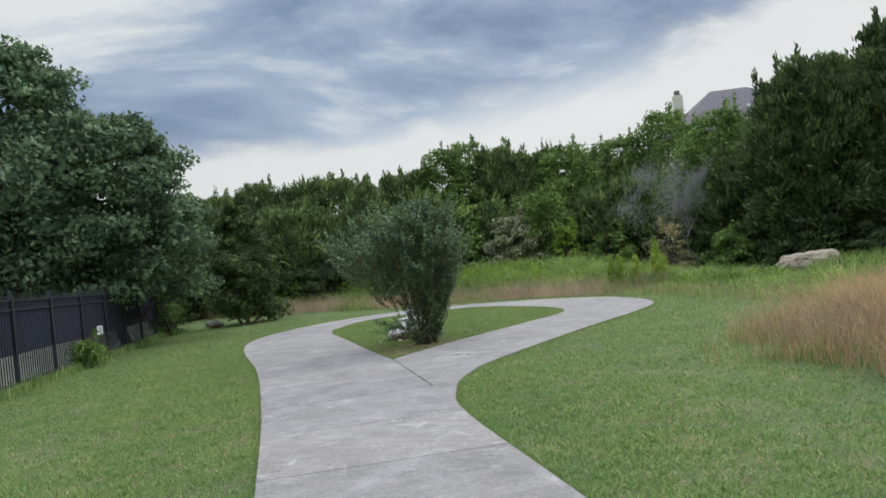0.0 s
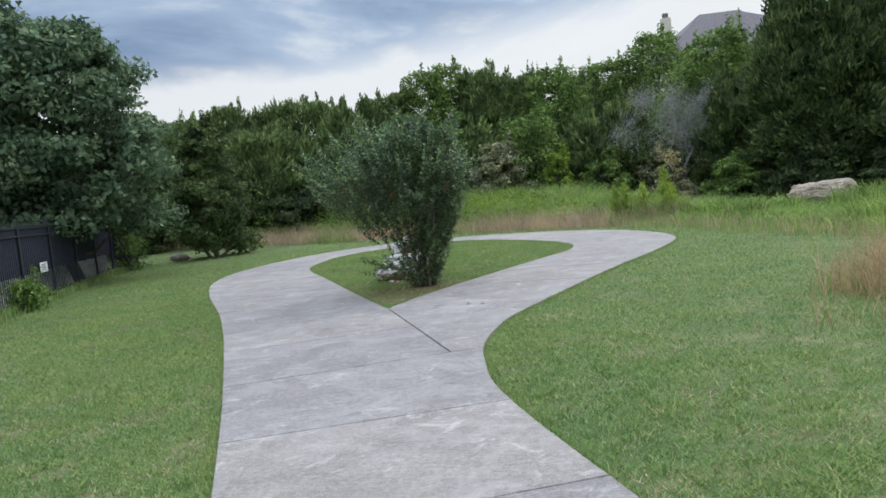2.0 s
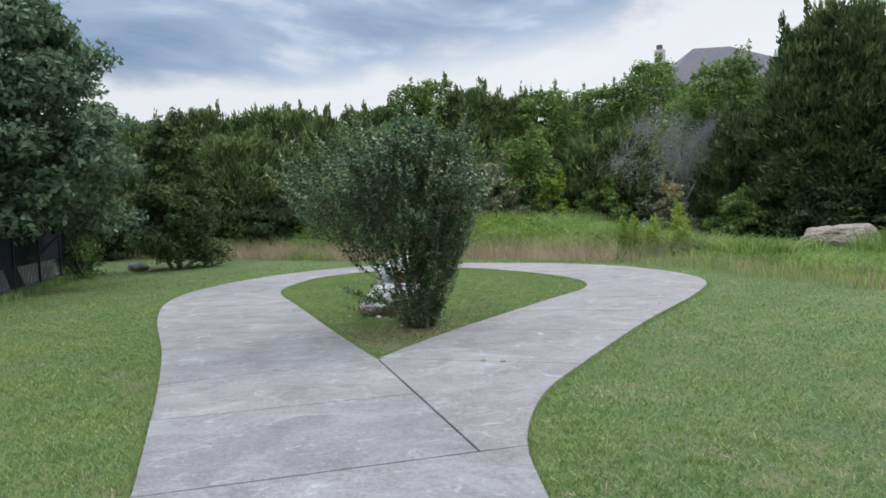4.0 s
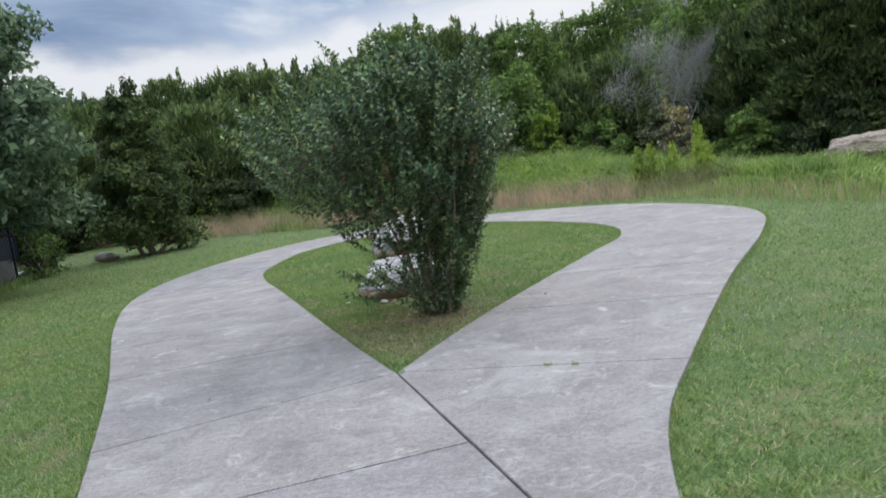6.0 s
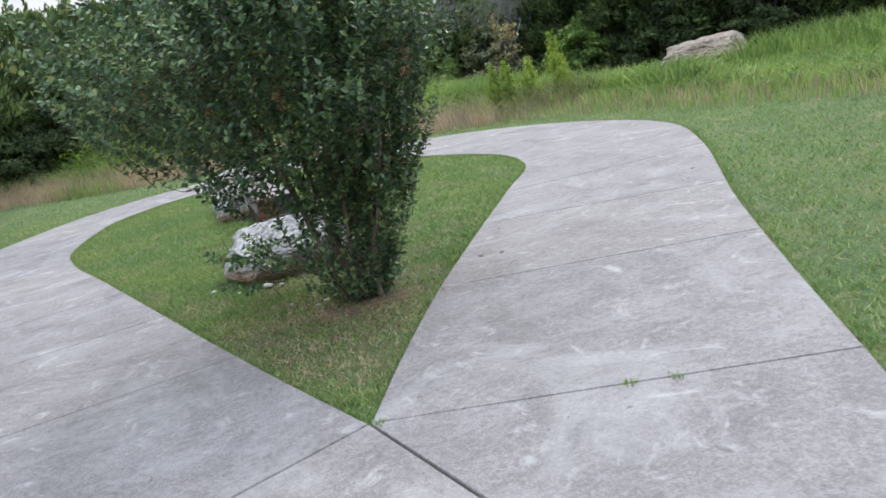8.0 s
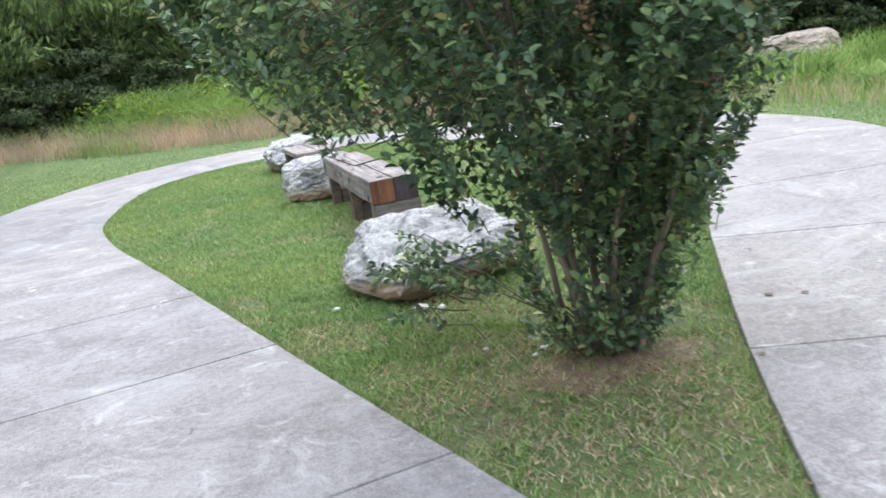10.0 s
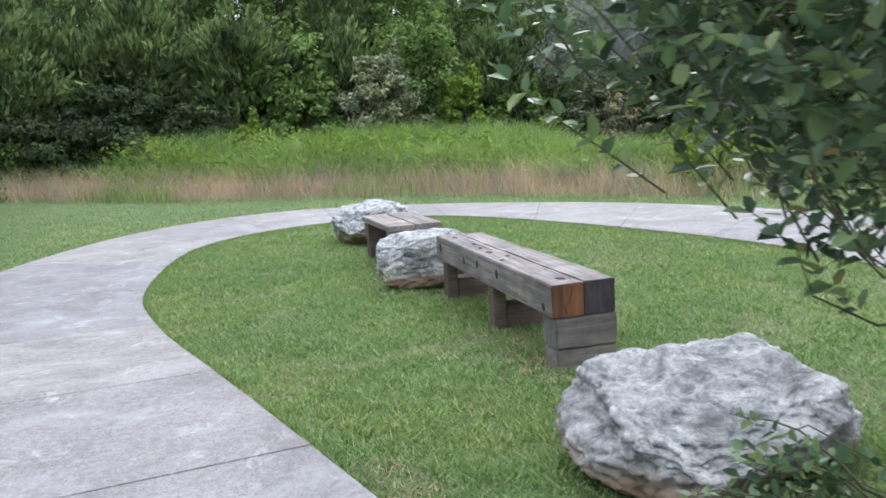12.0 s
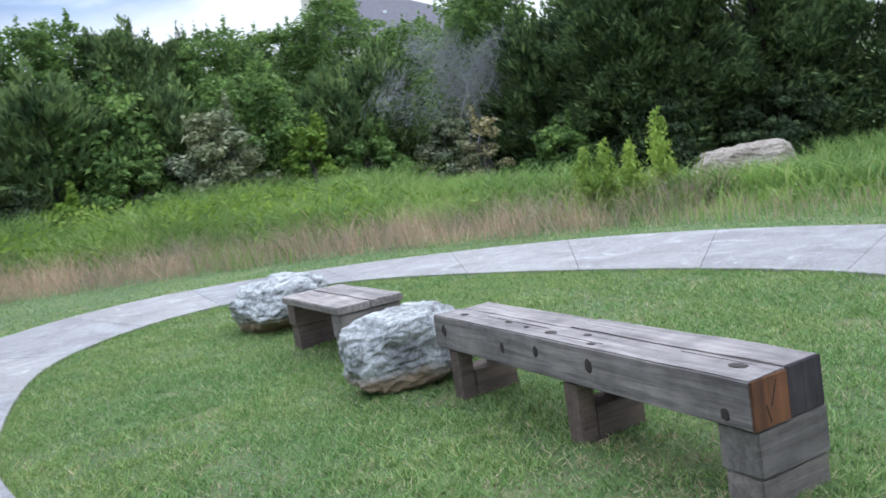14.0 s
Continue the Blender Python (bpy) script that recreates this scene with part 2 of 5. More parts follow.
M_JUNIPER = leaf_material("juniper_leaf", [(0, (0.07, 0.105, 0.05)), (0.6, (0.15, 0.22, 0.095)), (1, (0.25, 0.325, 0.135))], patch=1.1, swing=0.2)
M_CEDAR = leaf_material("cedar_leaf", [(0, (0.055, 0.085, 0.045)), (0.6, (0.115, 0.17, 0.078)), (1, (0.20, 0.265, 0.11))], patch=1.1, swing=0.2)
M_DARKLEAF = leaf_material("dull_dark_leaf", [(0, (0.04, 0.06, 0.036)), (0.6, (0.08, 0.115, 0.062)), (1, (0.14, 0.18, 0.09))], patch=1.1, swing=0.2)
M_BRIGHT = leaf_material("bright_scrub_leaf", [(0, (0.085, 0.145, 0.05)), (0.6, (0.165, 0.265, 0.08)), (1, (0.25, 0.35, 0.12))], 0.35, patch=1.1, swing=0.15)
M_LIME = leaf_material("lime_shrub_leaf", [(0, (0.12, 0.19, 0.035)), (0.6, (0.22, 0.33, 0.06)), (1, (0.31, 0.42, 0.09))], 0.35)
M_SPIRE = leaf_material("weed_spire_leaf", [(0, (0.22, 0.32, 0.06)), (0.6, (0.29, 0.40, 0.09)), (1, (0.38, 0.49, 0.13))], 0.4)
M_PALE = leaf_material("pale_grey_green_leaf", [(0, (0.11, 0.14, 0.075)), (0.6, (0.25, 0.28, 0.17)), (1, (0.46, 0.46, 0.34))], 0.25)
M_HALFDRY = leaf_material("half_dry_leaf", [(0, (0.16, 0.14, 0.07)), (0.6, (0.32, 0.28, 0.16)), (1, (0.5, 0.46, 0.32))], 0.25)
M_MYRTLE = leaf_material("crape_myrtle_leaf", [(0, (0.04, 0.08, 0.048)), (0.5, (0.11, 0.195, 0.105)), (0.85, (0.20, 0.31, 0.14)), (0.97, (0.32, 0.43, 0.18)), (1, (0.32, 0.22, 0.09))], 0.28, 0.38, 1.5, 0.45)
M_RUSTBERRY = leaf_material("rusty_seed", [(0, (0.22, 0.12, 0.07)), (1, (0.48, 0.32, 0.2))])
M_LAWN = leaf_material("lawn_blade", [(0, (0.11, 0.19, 0.055)), (0.5, (0.225, 0.355, 0.115)), (0.84, (0.36, 0.47, 0.19)), (0.92, (0.44, 0.46, 0.24)), (1, (0.52, 0.44, 0.30))], 0.32, 0.6, 0.8, swing=-0.2)
M_MEADOW = leaf_material("meadow_blade", [(0, (0.13, 0.22, 0.06)), (0.55, (0.25, 0.38, 0.11)), (0.9, (0.34, 0.46, 0.16)), (1, (0.46, 0.42, 0.25))], 0.35, 0.6, 0.7)
M_PINK = leaf_material("seeding_grass", [(0, (0.34, 0.235, 0.185)), (0.6, (0.50, 0.375, 0.30)), (1, (0.56, 0.47, 0.36))], 0.3, 0.8, 0.9)
M_TAN = leaf_material("dry_tan_grass", [(0, (0.33, 0.22, 0.14)), (0.6, (0.50, 0.37, 0.25)), (1, (0.60, 0.49, 0.34))], 0.3, 0.8, 0.9)
M_DRY = leaf_material("dry_leaf_litter", [(0, (0.12, 0.085, 0.055)), (0.7, (0.22, 0.16, 0.105)), (1, (0.32, 0.27, 0.2))], 0.1, 0.8)
M_THATCH = leaf_material("dry_thatch", [(0, (0.24, 0.185, 0.12)), (0.6, (0.42, 0.345, 0.24)), (1, (0.60, 0.53, 0.40))], 0.25, 0.8, 1.2)
M_SHOOT = plain_material("green_brown_shoot", (0.10, 0.095, 0.05), 0.8)
M_SOIL = plain_material("bare_soil", (0.16, 0.115, 0.075), 0.95, 0, 0.45, 14)


# ---- builders ----
def part(name, bm, mat, parent=None, label=""):
    """One bmesh as one mesh object, under its thing."""
    me = bpy.data.meshes.new(name)
    bm.to_mesh(me)
    bm.free()
    if mat:
        me.materials.append(mat)
    ob = new(name, me)
    if parent:
        ob.parent = parent
    if label:
        ob["label"] = label
    return ob


def thing(name, at, label, category, group="", turn=0.0, kind=""):
    ob = new(name)
    ob.matrix_world = pose(*at, 0, 0, turn)
    return tagged(ob, label, category, group, kind)


def array_mesh(name, verts, faces, mat, parent=None, sizes=None, smooth=False):
    """A mesh from arrays: verts (n, 3), faces (m, k) all of k corners, or flat indices with sizes."""
    me = bpy.data.meshes.new(name)
    verts = np.asarray(verts, dtype=np.float32)
    faces = np.asarray(faces, dtype=np.int32)
    if sizes is None:
        sizes = np.full(len(faces), faces.shape[1], dtype=np.int32)
    flat = faces.ravel()
    me.vertices.add(len(verts))
    me.vertices.foreach_set("co", verts.ravel())
    me.loops.add(len(flat))
    me.loops.foreach_set("vertex_index", flat)
    me.polygons.add(len(sizes))
    starts = np.concatenate(([0], np.cumsum(sizes)[:-1])).astype(np.int32)
    me.polygons.foreach_set("loop_start", starts)
    me.polygons.foreach_set("loop_total", np.asarray(sizes, dtype=np.int32))
    if smooth:
        me.polygons.foreach_set("use_smooth", np.ones(len(sizes), dtype=bool))
    me.update(calc_edges=True)
    me.materials.append(mat)
    ob = new(name, me)
    if parent:
        ob.parent = parent
    return ob


def box(bm, x0, x1, y0, y1, z0, z1, bevel=0.0):
    made = bmesh.ops.create_cube(bm, size=1.0)["verts"]
    for v in made:
        v.co = Vector((x0 + (v.co.x + 0.5) * (x1 - x0), y0 + (v.co.y + 0.5) * (y1 - y0), z0 + (v.co.z + 0.5) * (z1 - z0)))
    if bevel:
        edges = {e for v in made for e in v.link_edges}
        bmesh.ops.bevel(bm, geom=list(edges), offset=bevel, segments=2, affect="EDGES")
    return bm


def smooth_line(knots, step=0.12, closed=False):
    """A Catmull-Rom line through knots, as an (n, 2) array."""
    k = [Vector(p) for p in knots]
    pts = []
    n = len(k)
    for i in range(n if closed else n - 1):
        if closed:
            a, b, c, d = k[i - 1], k[i], k[(i + 1) % n], k[(i + 2) % n]
        else:
            a, b, c, d = k[max(i - 1, 0)], k[i], k[i + 1], k[min(i + 2, n - 1)]
        m = max(2, int((c - b).length / step))
        for j in range(m):
            u = j / m
            pts.append(0.5 * (2 * b + (c - a) * u + (2 * a - 5 * b + 4 * c - d) * u * u + (3 * b - a - 3 * c + d) * u ** 3))
    if not closed:
        pts.append(k[-1])
    return np.array([tuple(p) for p in pts])


def nearest(line, p):
    return int(np.argmin(((line - np.array(p)) ** 2).sum(1)))


def stretch(line, a, b):
    """The piece of a line between its points nearest to a and to b."""
    i, j = nearest(line, a), nearest(line, b)
    return line[i:j + 1] if i <= j else line[j:i + 1][::-1]


def inside(poly, pts):
    """Which of pts (n, 2) lie in the polygon."""
    x, y = pts[:, 0], pts[:, 1]
    res = np.zeros(len(pts), dtype=bool)
    px, py = poly[:, 0], poly[:, 1]
    qx, qy = np.roll(px, 1), np.roll(py, 1)
    for x0, y0, x1, y1 in zip(px, py, qx, qy):
        cross = (y0 > y) != (y1 > y)
        res ^= cross & (x < (x1 - x0) * (y - y0) / ((y1 - y0) or 1e-9) + x0)
    return res


def distance_to(line, pts):
    best = np.full(len(pts), 1e9)
    for p in line[::2]:
        best = np.minimum(best, ((pts - p) ** 2).sum(1))
    return np.sqrt(best)


def smoothstep(a, b, v):
    u = np.clip((np.asarray(v, dtype=float) - a) / (b - a), 0, 1)
    return u * u * (3 - 2 * u)


def ground_height(x, y):
    """Level round the path, rising gently behind it and to a hill on the far right."""
    x, y = np.asarray(x, dtype=float), np.asarray(y, dtype=float)
    z = 0.035 * np.clip(y - 33, 0, 60) * smoothstep(33, 44, y)
    z = z + 9.0 * smoothstep(48, 100, y) * smoothstep(-15, 40, x)
    z = z - 0.36 * smoothstep(8, 14, x) * smoothstep(14, 22, y)
    return z - 0.03


rng = np.random.default_rng(7)

# ---- plan of the walk: outer edge, island, joints ----
OUTER = smooth_line([(2.3, -8.0), (1.0, 0.0), (-0.25, 6.4), (-1.07, 10.4), (-2.2, 15.2), (-3.38, 19.3), (-3.98, 22.2), (-3.98, 24.7),
                     (-3.3, 27.3), (-1.9, 29.6), (0.2, 30.6), (2.6, 29.7), (4.7, 27.8), (5.95, 25.7), (6.5, 23.2), (6.35, 21.0),
                     (5.4, 18.95), (3.75, 16.25), (2.25, 13.55), (1.7, 12.45), (1.36, 11.3), (1.26, 10.3), (1.32, 8.9), (1.93, 5.6), (3.0, 0.0), (4.3, -8.0)])
FORK = (0.26, 14.5)
ISLAND = smooth_line([FORK, (-0.25, 16.4), (-1.22, 20.3), (-1.78, 22.5), (-1.93, 24.2), (-1.48, 26.65), (-0.5, 27.9), (0.7, 28.3), (2.15, 27.95),
                      (3.1, 26.5), (3.95, 24.2), (4.27, 22.3), (3.95, 20.75), (3.05, 19.3), (1.5, 16.8), (0.74, 15.45), FORK])

# ---- ground ----
xs = np.unique(np.concatenate([np.linspace(-16, 24, 81), np.linspace(-60, 70, 53), np.linspace(-3000, 3000, 41)]))
ys = np.unique(np.concatenate([np.linspace(-6, 60, 100), np.linspace(-60, 130, 60), np.linspace(-3000, 3000, 41)]))
gx, gy = np.meshgrid(xs, ys)
gz = ground_height(gx, gy)
idx = np.arange(gx.size).reshape(gx.shape)
gf = np.stack([idx[:-1, :-1], idx[:-1, 1:], idx[1:, 1:], idx[1:, :-1]], -1).reshape(-1, 4)
ground = array_mesh("ground", np.stack([gx, gy, gz], -1).reshape(-1, 3), gf, M_GROUND, smooth=True)
tagged(ground, "green mown lawn on level ground around the walk", "ground", kind="structure")

# ---- concrete walk, slab by slab ----
pavement = thing("pavement", (0, 0, 0), "pale grey broom-finished concrete walk forking round a lawn island", "path", kind="structure")


def slab(outline, gap=0.010):
    """One slab of the walk: drawn in a little for the joint, with a softened edge."""
    pts = [Vector((p[0], p[1])) for p in outline]
    clean = [p for i, p in enumerate(pts) if (p - pts[i - 1]).length > 0.02]
    n = len(clean)
    area = sum(clean[i].x * clean[(i + 1) % n].y - clean[(i + 1) % n].x * clean[i].y for i in range(n))
    if area < 0:
        clean.reverse()

    def drawn_in(d):
        res = []
        for i in range(n):
            a, b, c = clean[i - 1], clean[i], clean[(i + 1) % n]
            e, f = (b - a).normalized(), (c - b).normalized()
            nrm = Vector((-e.y - f.y, e.x + f.x))
            nrm = nrm.normalized() if nrm.length > 0.1 else Vector((-e.y, e.x))
            res.append(b + nrm * d)
        return res

    bm = bmesh.new()
    rings = [[bm.verts.new((p.x, p.y, z)) for p in drawn_in(d)] for d, z in ((gap, -0.12), (gap, -0.005), (gap + 0.005, 0.0))]
    for lo, hi in zip(rings, rings[1:]):
        for i in range(n):
            bm.faces.new((lo[i], lo[(i + 1) % n], hi[(i + 1) % n], hi[i]))
    bmesh.ops.triangle_fill(bm, edges=[e for e in bm.edges if all(v in set(rings[2]) for v in e.verts)], use_beauty=True)
    bmesh.ops.recalc_face_normals(bm, faces=bm.faces)
    part("slab", bm, M_CONCRETE, pavement)


HALF = len(OUTER) // 2
LEFT, RIGHT = OUTER[:HALF + 40], OUTER[HALF - 40:]
I_TOP = nearest(ISLAND, (1.4, 28.2))
I_LEFT, I_RIGHT = ISLAND[:I_TOP + 1], ISLAND[I_TOP:]


def joined(*pieces):
    return np.concatenate([np.asarray(p, dtype=float).reshape(-1, 2) for p in pieces])


# main walk, from behind the start up to the fork
main_joints = [((2.3, -8.0), (4.3, -8.0)), ((1.9, -5.6), (3.9, -5.5)), ((1.6, -3.8), (3.6, -3.6)), ((1.3, -2.0), (3.3, -1.8)), ((1.0, -0.2), (3.0, 0.1)),
               ((0.65, 1.6), (2.7, 1.9)), ((0.3, 3.4), (2.35, 3.7)), ((-0.05, 5.1), (1.97, 5.4)), ((-0.4, 6.85), (1.64, 7.15)), ((-0.72, 8.6), (1.32, 8.9)), ((-1.08, 10.45), (1.3, 10.9))]
for (a, b), (c, d) in zip(main_joints, main_joints[1:]):
    slab(joined(stretch(LEFT, a, c), stretch(RIGHT, d, b)))
MEET, ON_DIAG = (0.97, 10.87), (0.62, 12.66)
slab(joined(stretch(LEFT, (-1.08, 10.45), (-1.5, 12.22)), ON_DIAG, MEET))
slab(joined(stretch(LEFT, (-1.5, 12.22), (-1.85, 13.74)), FORK, ON_DIAG), 0.013)
slab(joined(MEET, ON_DIAG, FORK, stretch(RIGHT, (2.2, 13.5), (1.3, 10.9))))
# left arm and round the top
left_joints = [((-1.85, 13.74), FORK), ((-2.4, 15.95), (-0.23, 16.23)), ((-2.95, 17.6), (-0.64, 17.95)), ((-3.38, 19.3), (-1.0, 19.5)), ((-3.75, 20.9), (-1.42, 21.1)),
               ((-4.0, 22.5), (-1.78, 22.6)), ((-3.98, 24.7), (-1.9, 24.2)), ((-3.5, 26.9), (-1.72, 25.8)), ((-2.5, 28.9), (-1.15, 27.2)), ((-0.9, 30.3), (-0.3, 28.05)),
               ((0.9, 30.5), (0.7, 28.3))]
for k, ((a, b), (c, d)) in enumerate(zip(left_joints, left_joints[1:])):
    slab(joined(stretch(OUTER, a, c), stretch(I_LEFT, d, b)), 0.009 if k < 4 else 0.002)
right_joints = [((0.9, 30.5), (0.7, 28.3)), ((2.65, 29.7), (2.3, 27.8)), ((4.1, 28.4), (3.2, 26.4)), ((5.2, 27.1), (3.75, 25.0)), ((6.1, 25.3), (4.05, 23.7)),
                ((6.5, 23.2), (4.27, 22.3)), ((6.3, 20.9), (4.05, 20.95)), ((5.3, 18.8), (3.1, 19.35)), ((4.25, 17.0), (2.3, 18.05)), ((3.3, 15.45), (1.25, 16.35)), ((2.2, 13.5), FORK)]
for k, ((a, b), (c, d)) in enumerate(zip(right_joints, right_joints[1:])):
    inner = I_RIGHT if k else ISLAND
    slab(joined(stretch(OUTER, a, c), stretch(inner, d, b)), 0.002 if k < 6 else 0.009)


# ---- grass ----
def blades(name, roots, height, width, lean, mat, parent=None, bend=False, z_extra=0.0):
    """Many blades as one mesh: a triangle each, or a bent blade of two faces."""
    n = len(roots)
    ang = rng.uniform(0, 2 * np.pi, n)
    h = height * rng.uniform(0.55, 1.15, n)
    w = width * rng.uniform(0.6, 1.3, n)
    out = rng.uniform(0, 2 * np.pi, n)
    l = lean * h * rng.uniform(0.1, 1.0, n)
    z = ground_height(roots[:, 0], roots[:, 1]) + z_extra
    base = np.stack([roots[:, 0], roots[:, 1], z], 1)
    side = np.stack([np.cos(ang) * w / 2, np.sin(ang) * w / 2, np.zeros(n)], 1)
    tip = base + np.stack([np.cos(out) * l, np.sin(out) * l, h], 1)
    if not bend:
        v = np.stack([base - side, base + side, tip], 1).reshape(-1, 3)
        f = np.arange(3 * n).reshape(n, 3)
        return array_mesh(name, v, f, mat, parent)
    midp = base + np.stack([np.cos(out) * l * 0.3, np.sin(out) * l * 0.3, h * 0.62], 1)
    v = np.stack([base - side, base + side, midp + side * 0.75, midp - side * 0.75, tip], 1).reshape(-1, 3)
    o = np.arange(n)[:, None] * 5
    f = np.concatenate([o + np.array([[0, 1, 2, 3]]), o + np.array([[3, 2, 4]])], 1).ravel()
    return array_mesh(name, v, f, mat, parent, sizes=np.tile([4, 3], n))


def scatter(n, x0, x1, y0, y1):
    return np.stack([rng.uniform(x0, x1, n), rng.uniform(y0, y1, n)], 1)


def patchy(p, per_metre, seed):
    """Smooth random patches, 0 to 1, of the given number to the metre."""
    cells = np.random.default_rng(seed).uniform(0, 1, (256, 256))
    q = (p + 40) * per_metre
    k = np.floor(q).astype(int)
    f = q - k
    f = f * f * (3 - 2 * f)
    x0, y0, x1, y1 = k[:, 0] % 256, k[:, 1] % 256, (k[:, 0] + 1) % 256, (k[:, 1] + 1) % 256
    lo = cells[x0, y0] * (1 - f[:, 0]) + cells[x1, y0] * f[:, 0]
    hi = cells[x0, y1] * (1 - f[:, 0]) + cells[x1, y1] * f[:, 0]
    return lo * (1 - f[:, 1]) + hi * f[:, 1]


WALKED = smooth_line([(1.2, 0.6), (0.6, 4.4), (0.35, 8), (-0.75, 12.7), (-1.2, 14.9), (-1.7, 16.7), (-1.9, 18.1)], 0.5)


def off_walk(p, gap=0.0):
    """Points that are on grass: outside the outer edge, or on the island."""
    res = ~inside(OUTER, p) | inside(ISLAND, p)
    return p[res]


def fence_x(y):
    return -6.95 - (y - 16.5) * 0.165


def lawn_points(n, x0, x1, y0, y1, reach):
    p = scatter(n, x0, x1, y0, y1)
    d = distance_to(WALKED, p)
    p = p[rng.uniform(0, 1, len(p)) < np.clip(reach / np.maximum(d, 0.1), 0, 1) ** 1.6]
    p = p[p[:, 0] > fence_x(p[:, 1]) + 0.05]
    return off_walk(p)


def wear(p):
    """How bare and dry the turf is, 0 to 1: most under the shrub, elsewhere in small patches."""
    d = np.hypot((p[:, 0] - 0.6) / 1.15, (p[:, 1] - 16.2) / 1.0) + 0.5 * (patchy(p, 3.1, 5) - 0.5)
    small = 0.6 * patchy(p, 2.4, 11) + 0.4 * patchy(p, 5.5, 12)
    isle = 0.23 * smoothstep(20.0, 16.8, p[:, 1]) * (np.abs(p[:, 0]) < 2) * (p[:, 1] > 14.4)
    return np.clip(0.75 * smoothstep(1.35, 0.4, d) + 0.75 * smoothstep(0.54 - isle, 0.74 - isle, small), 0, 1)


near = lawn_points(2300000, -9, 9, 2.5, 31, 2.3)
near = near[rng.uniform(0, 1, len(near)) < 1 - 0.8 * wear(near)]
isle_turf = scatter(300000, -2.2, 4.5, 14.4, 28.4)
isle_turf = isle_turf[inside(ISLAND, isle_turf)]
near = np.concatenate([near, isle_turf[rng.uniform(0, 1, len(isle_turf)) < 1 - 0.92 * wear(isle_turf)]])
tuft = 0.5 * patchy(near, 6.5, 21) + 0.5 * patchy(near, 13, 22)
LAWN = "short mown green lawn grass blades beside the walk"
for lo, hi, h, w in ((0.0, 0.42, 0.024, 0.0078), (0.42, 0.56, 0.031, 0.009), (0.56, 1.01, 0.042, 0.0105)):
    tagged(blades("lawn_grass", near[(tuft >= lo) & (tuft < hi)], h, w, 1.9, M_LAWN), LAWN, "grass", kind="stuff")
far = lawn_points(420000, -13, 12, 3, 40, 13)
far = far[(distance_to(WALKED, far) > rng.uniform(3.0, 6.5, len(far))) & (rng.uniform(0, 1, len(far)) < 1 - 0.6 * wear(far))]
tagged(blades("lawn_grass", far, 0.036, 0.012, 1.6, M_LAWN), LAWN, "grass", kind="stuff")
p = lawn_points(1100000, -6, 8, 2.5, 30, 2.3)
p = p[rng.uniform(0, 1, len(p)) < 0.02 + 0.85 * wear(p) * np.where(inside(ISLAND, p), 1.5, 0.5)]
tagged(blades("dry_thatch", p, 0.026, 0.0085, 2.4, M_THATCH), "dry tan thatch among the lawn grass", "thatch", kind="stuff")
bm = bmesh.new()
ring = []
for i in range(48):
    a = i * math.pi / 24
    r = 1 + 0.4 * noise.noise((math.cos(a) * 1.5, math.sin(a) * 1.5, 4.0)) + 0.1 * noise.noise((math.cos(a) * 5, math.sin(a) * 5, 7.0))
    ring.append((0.68 + 0.5 * r * math.cos(a), 16.68 + 0.36 * r * math.sin(a)))
outer_v = [bm.verts.new((x, y, -0.04)) for x, y in ring]
inner_v = [bm.verts.new((0.68 + (x - 0.68) * 0.7, 16.68 + (y - 16.68) * 0.7, -0.024)) for x, y in ring]
hub = bm.verts.new((0.68, 16.68, -0.014))
for i in range(48):
    k = (i + 1) % 48
    bm.faces.new((outer_v[i], outer_v[k], inner_v[k], inner_v[i]))
    bm.faces.new((inner_v[i], inner_v[k], hub))
tagged(part("bare_soil", bm, M_SOIL), "bare brown soil under the multi-stemmed shrub", "soil", kind="structure")
# ragged fringe along the concrete edges
edge_pts = []
for line in (OUTER, ISLAND):
    sel = line[(line[:, 1] > 4)]
    rep = np.repeat(sel, 70, axis=0)
    edge_pts.append(rep + rng.normal(0, 0.035, rep.shape))
fringe = off_walk(np.concatenate(edge_pts))
tagged(blades("lawn_fringe", fringe, 0.05, 0.005, 1.1, M_LAWN), "uneven grass fringe along the concrete edge", "grass", kind="stuff")

# tall growth behind and beside the walk
MEADOW_EDGE = smooth_line([(-14, 41.5), (-9, 39.6), (-4.5, 37), (-1, 34), (2, 32.0), (4.4, 29.6), (6.1, 27.0), (7.0, 24.6), (7.3, 22.2), (7.7, 19.5), (8.6, 16.5), (12, 13.2), (22, 12)], 0.5)
MEADOW = joined(MEADOW_EDGE, (24, 46), (-14, 48))


def meadow_points(n, reach0, reach1):
    """Points in the meadow at a distance reach0 to reach1 from its mown edge."""
    p = scatter(n, -14, 24, 12, 47)
    p = p[inside(MEADOW, p)]
    d = distance_to(MEADOW_EDGE, p)
    return p[(d > reach0) & (d < reach1 + rng.normal(0, 0.5, len(d)))]


p = meadow_points(300000, 0.0, 2.9)
back = p[p[:, 1] > 27]
clump = np.sin(back[:, 0] * 1.3 + 1.7) + np.sin(back[:, 0] * 0.53 + back[:, 1] * 0.4) + rng.normal(0, 0.5, len(back))
tall = 0.5 + 0.14 * np.sin(back[:, 0] * 2.7) * np.sin(back[:, 1] * 2.1 + back[:, 0]) + rng.normal(0, 0.08, len(back))
for lo, hi in ((0.2, 0.42), (0.42, 0.55), (0.55, 0.9)):
    sel = back[(clump > -0.5) & (tall >= lo) & (tall < hi)]
    tagged(blades("seeding_grass", sel, (lo + hi) / 2, 0.008, 1.7, M_PINK, bend=True), "pinkish tan seeding grass along the lawn edge", "grass", kind="stuff")
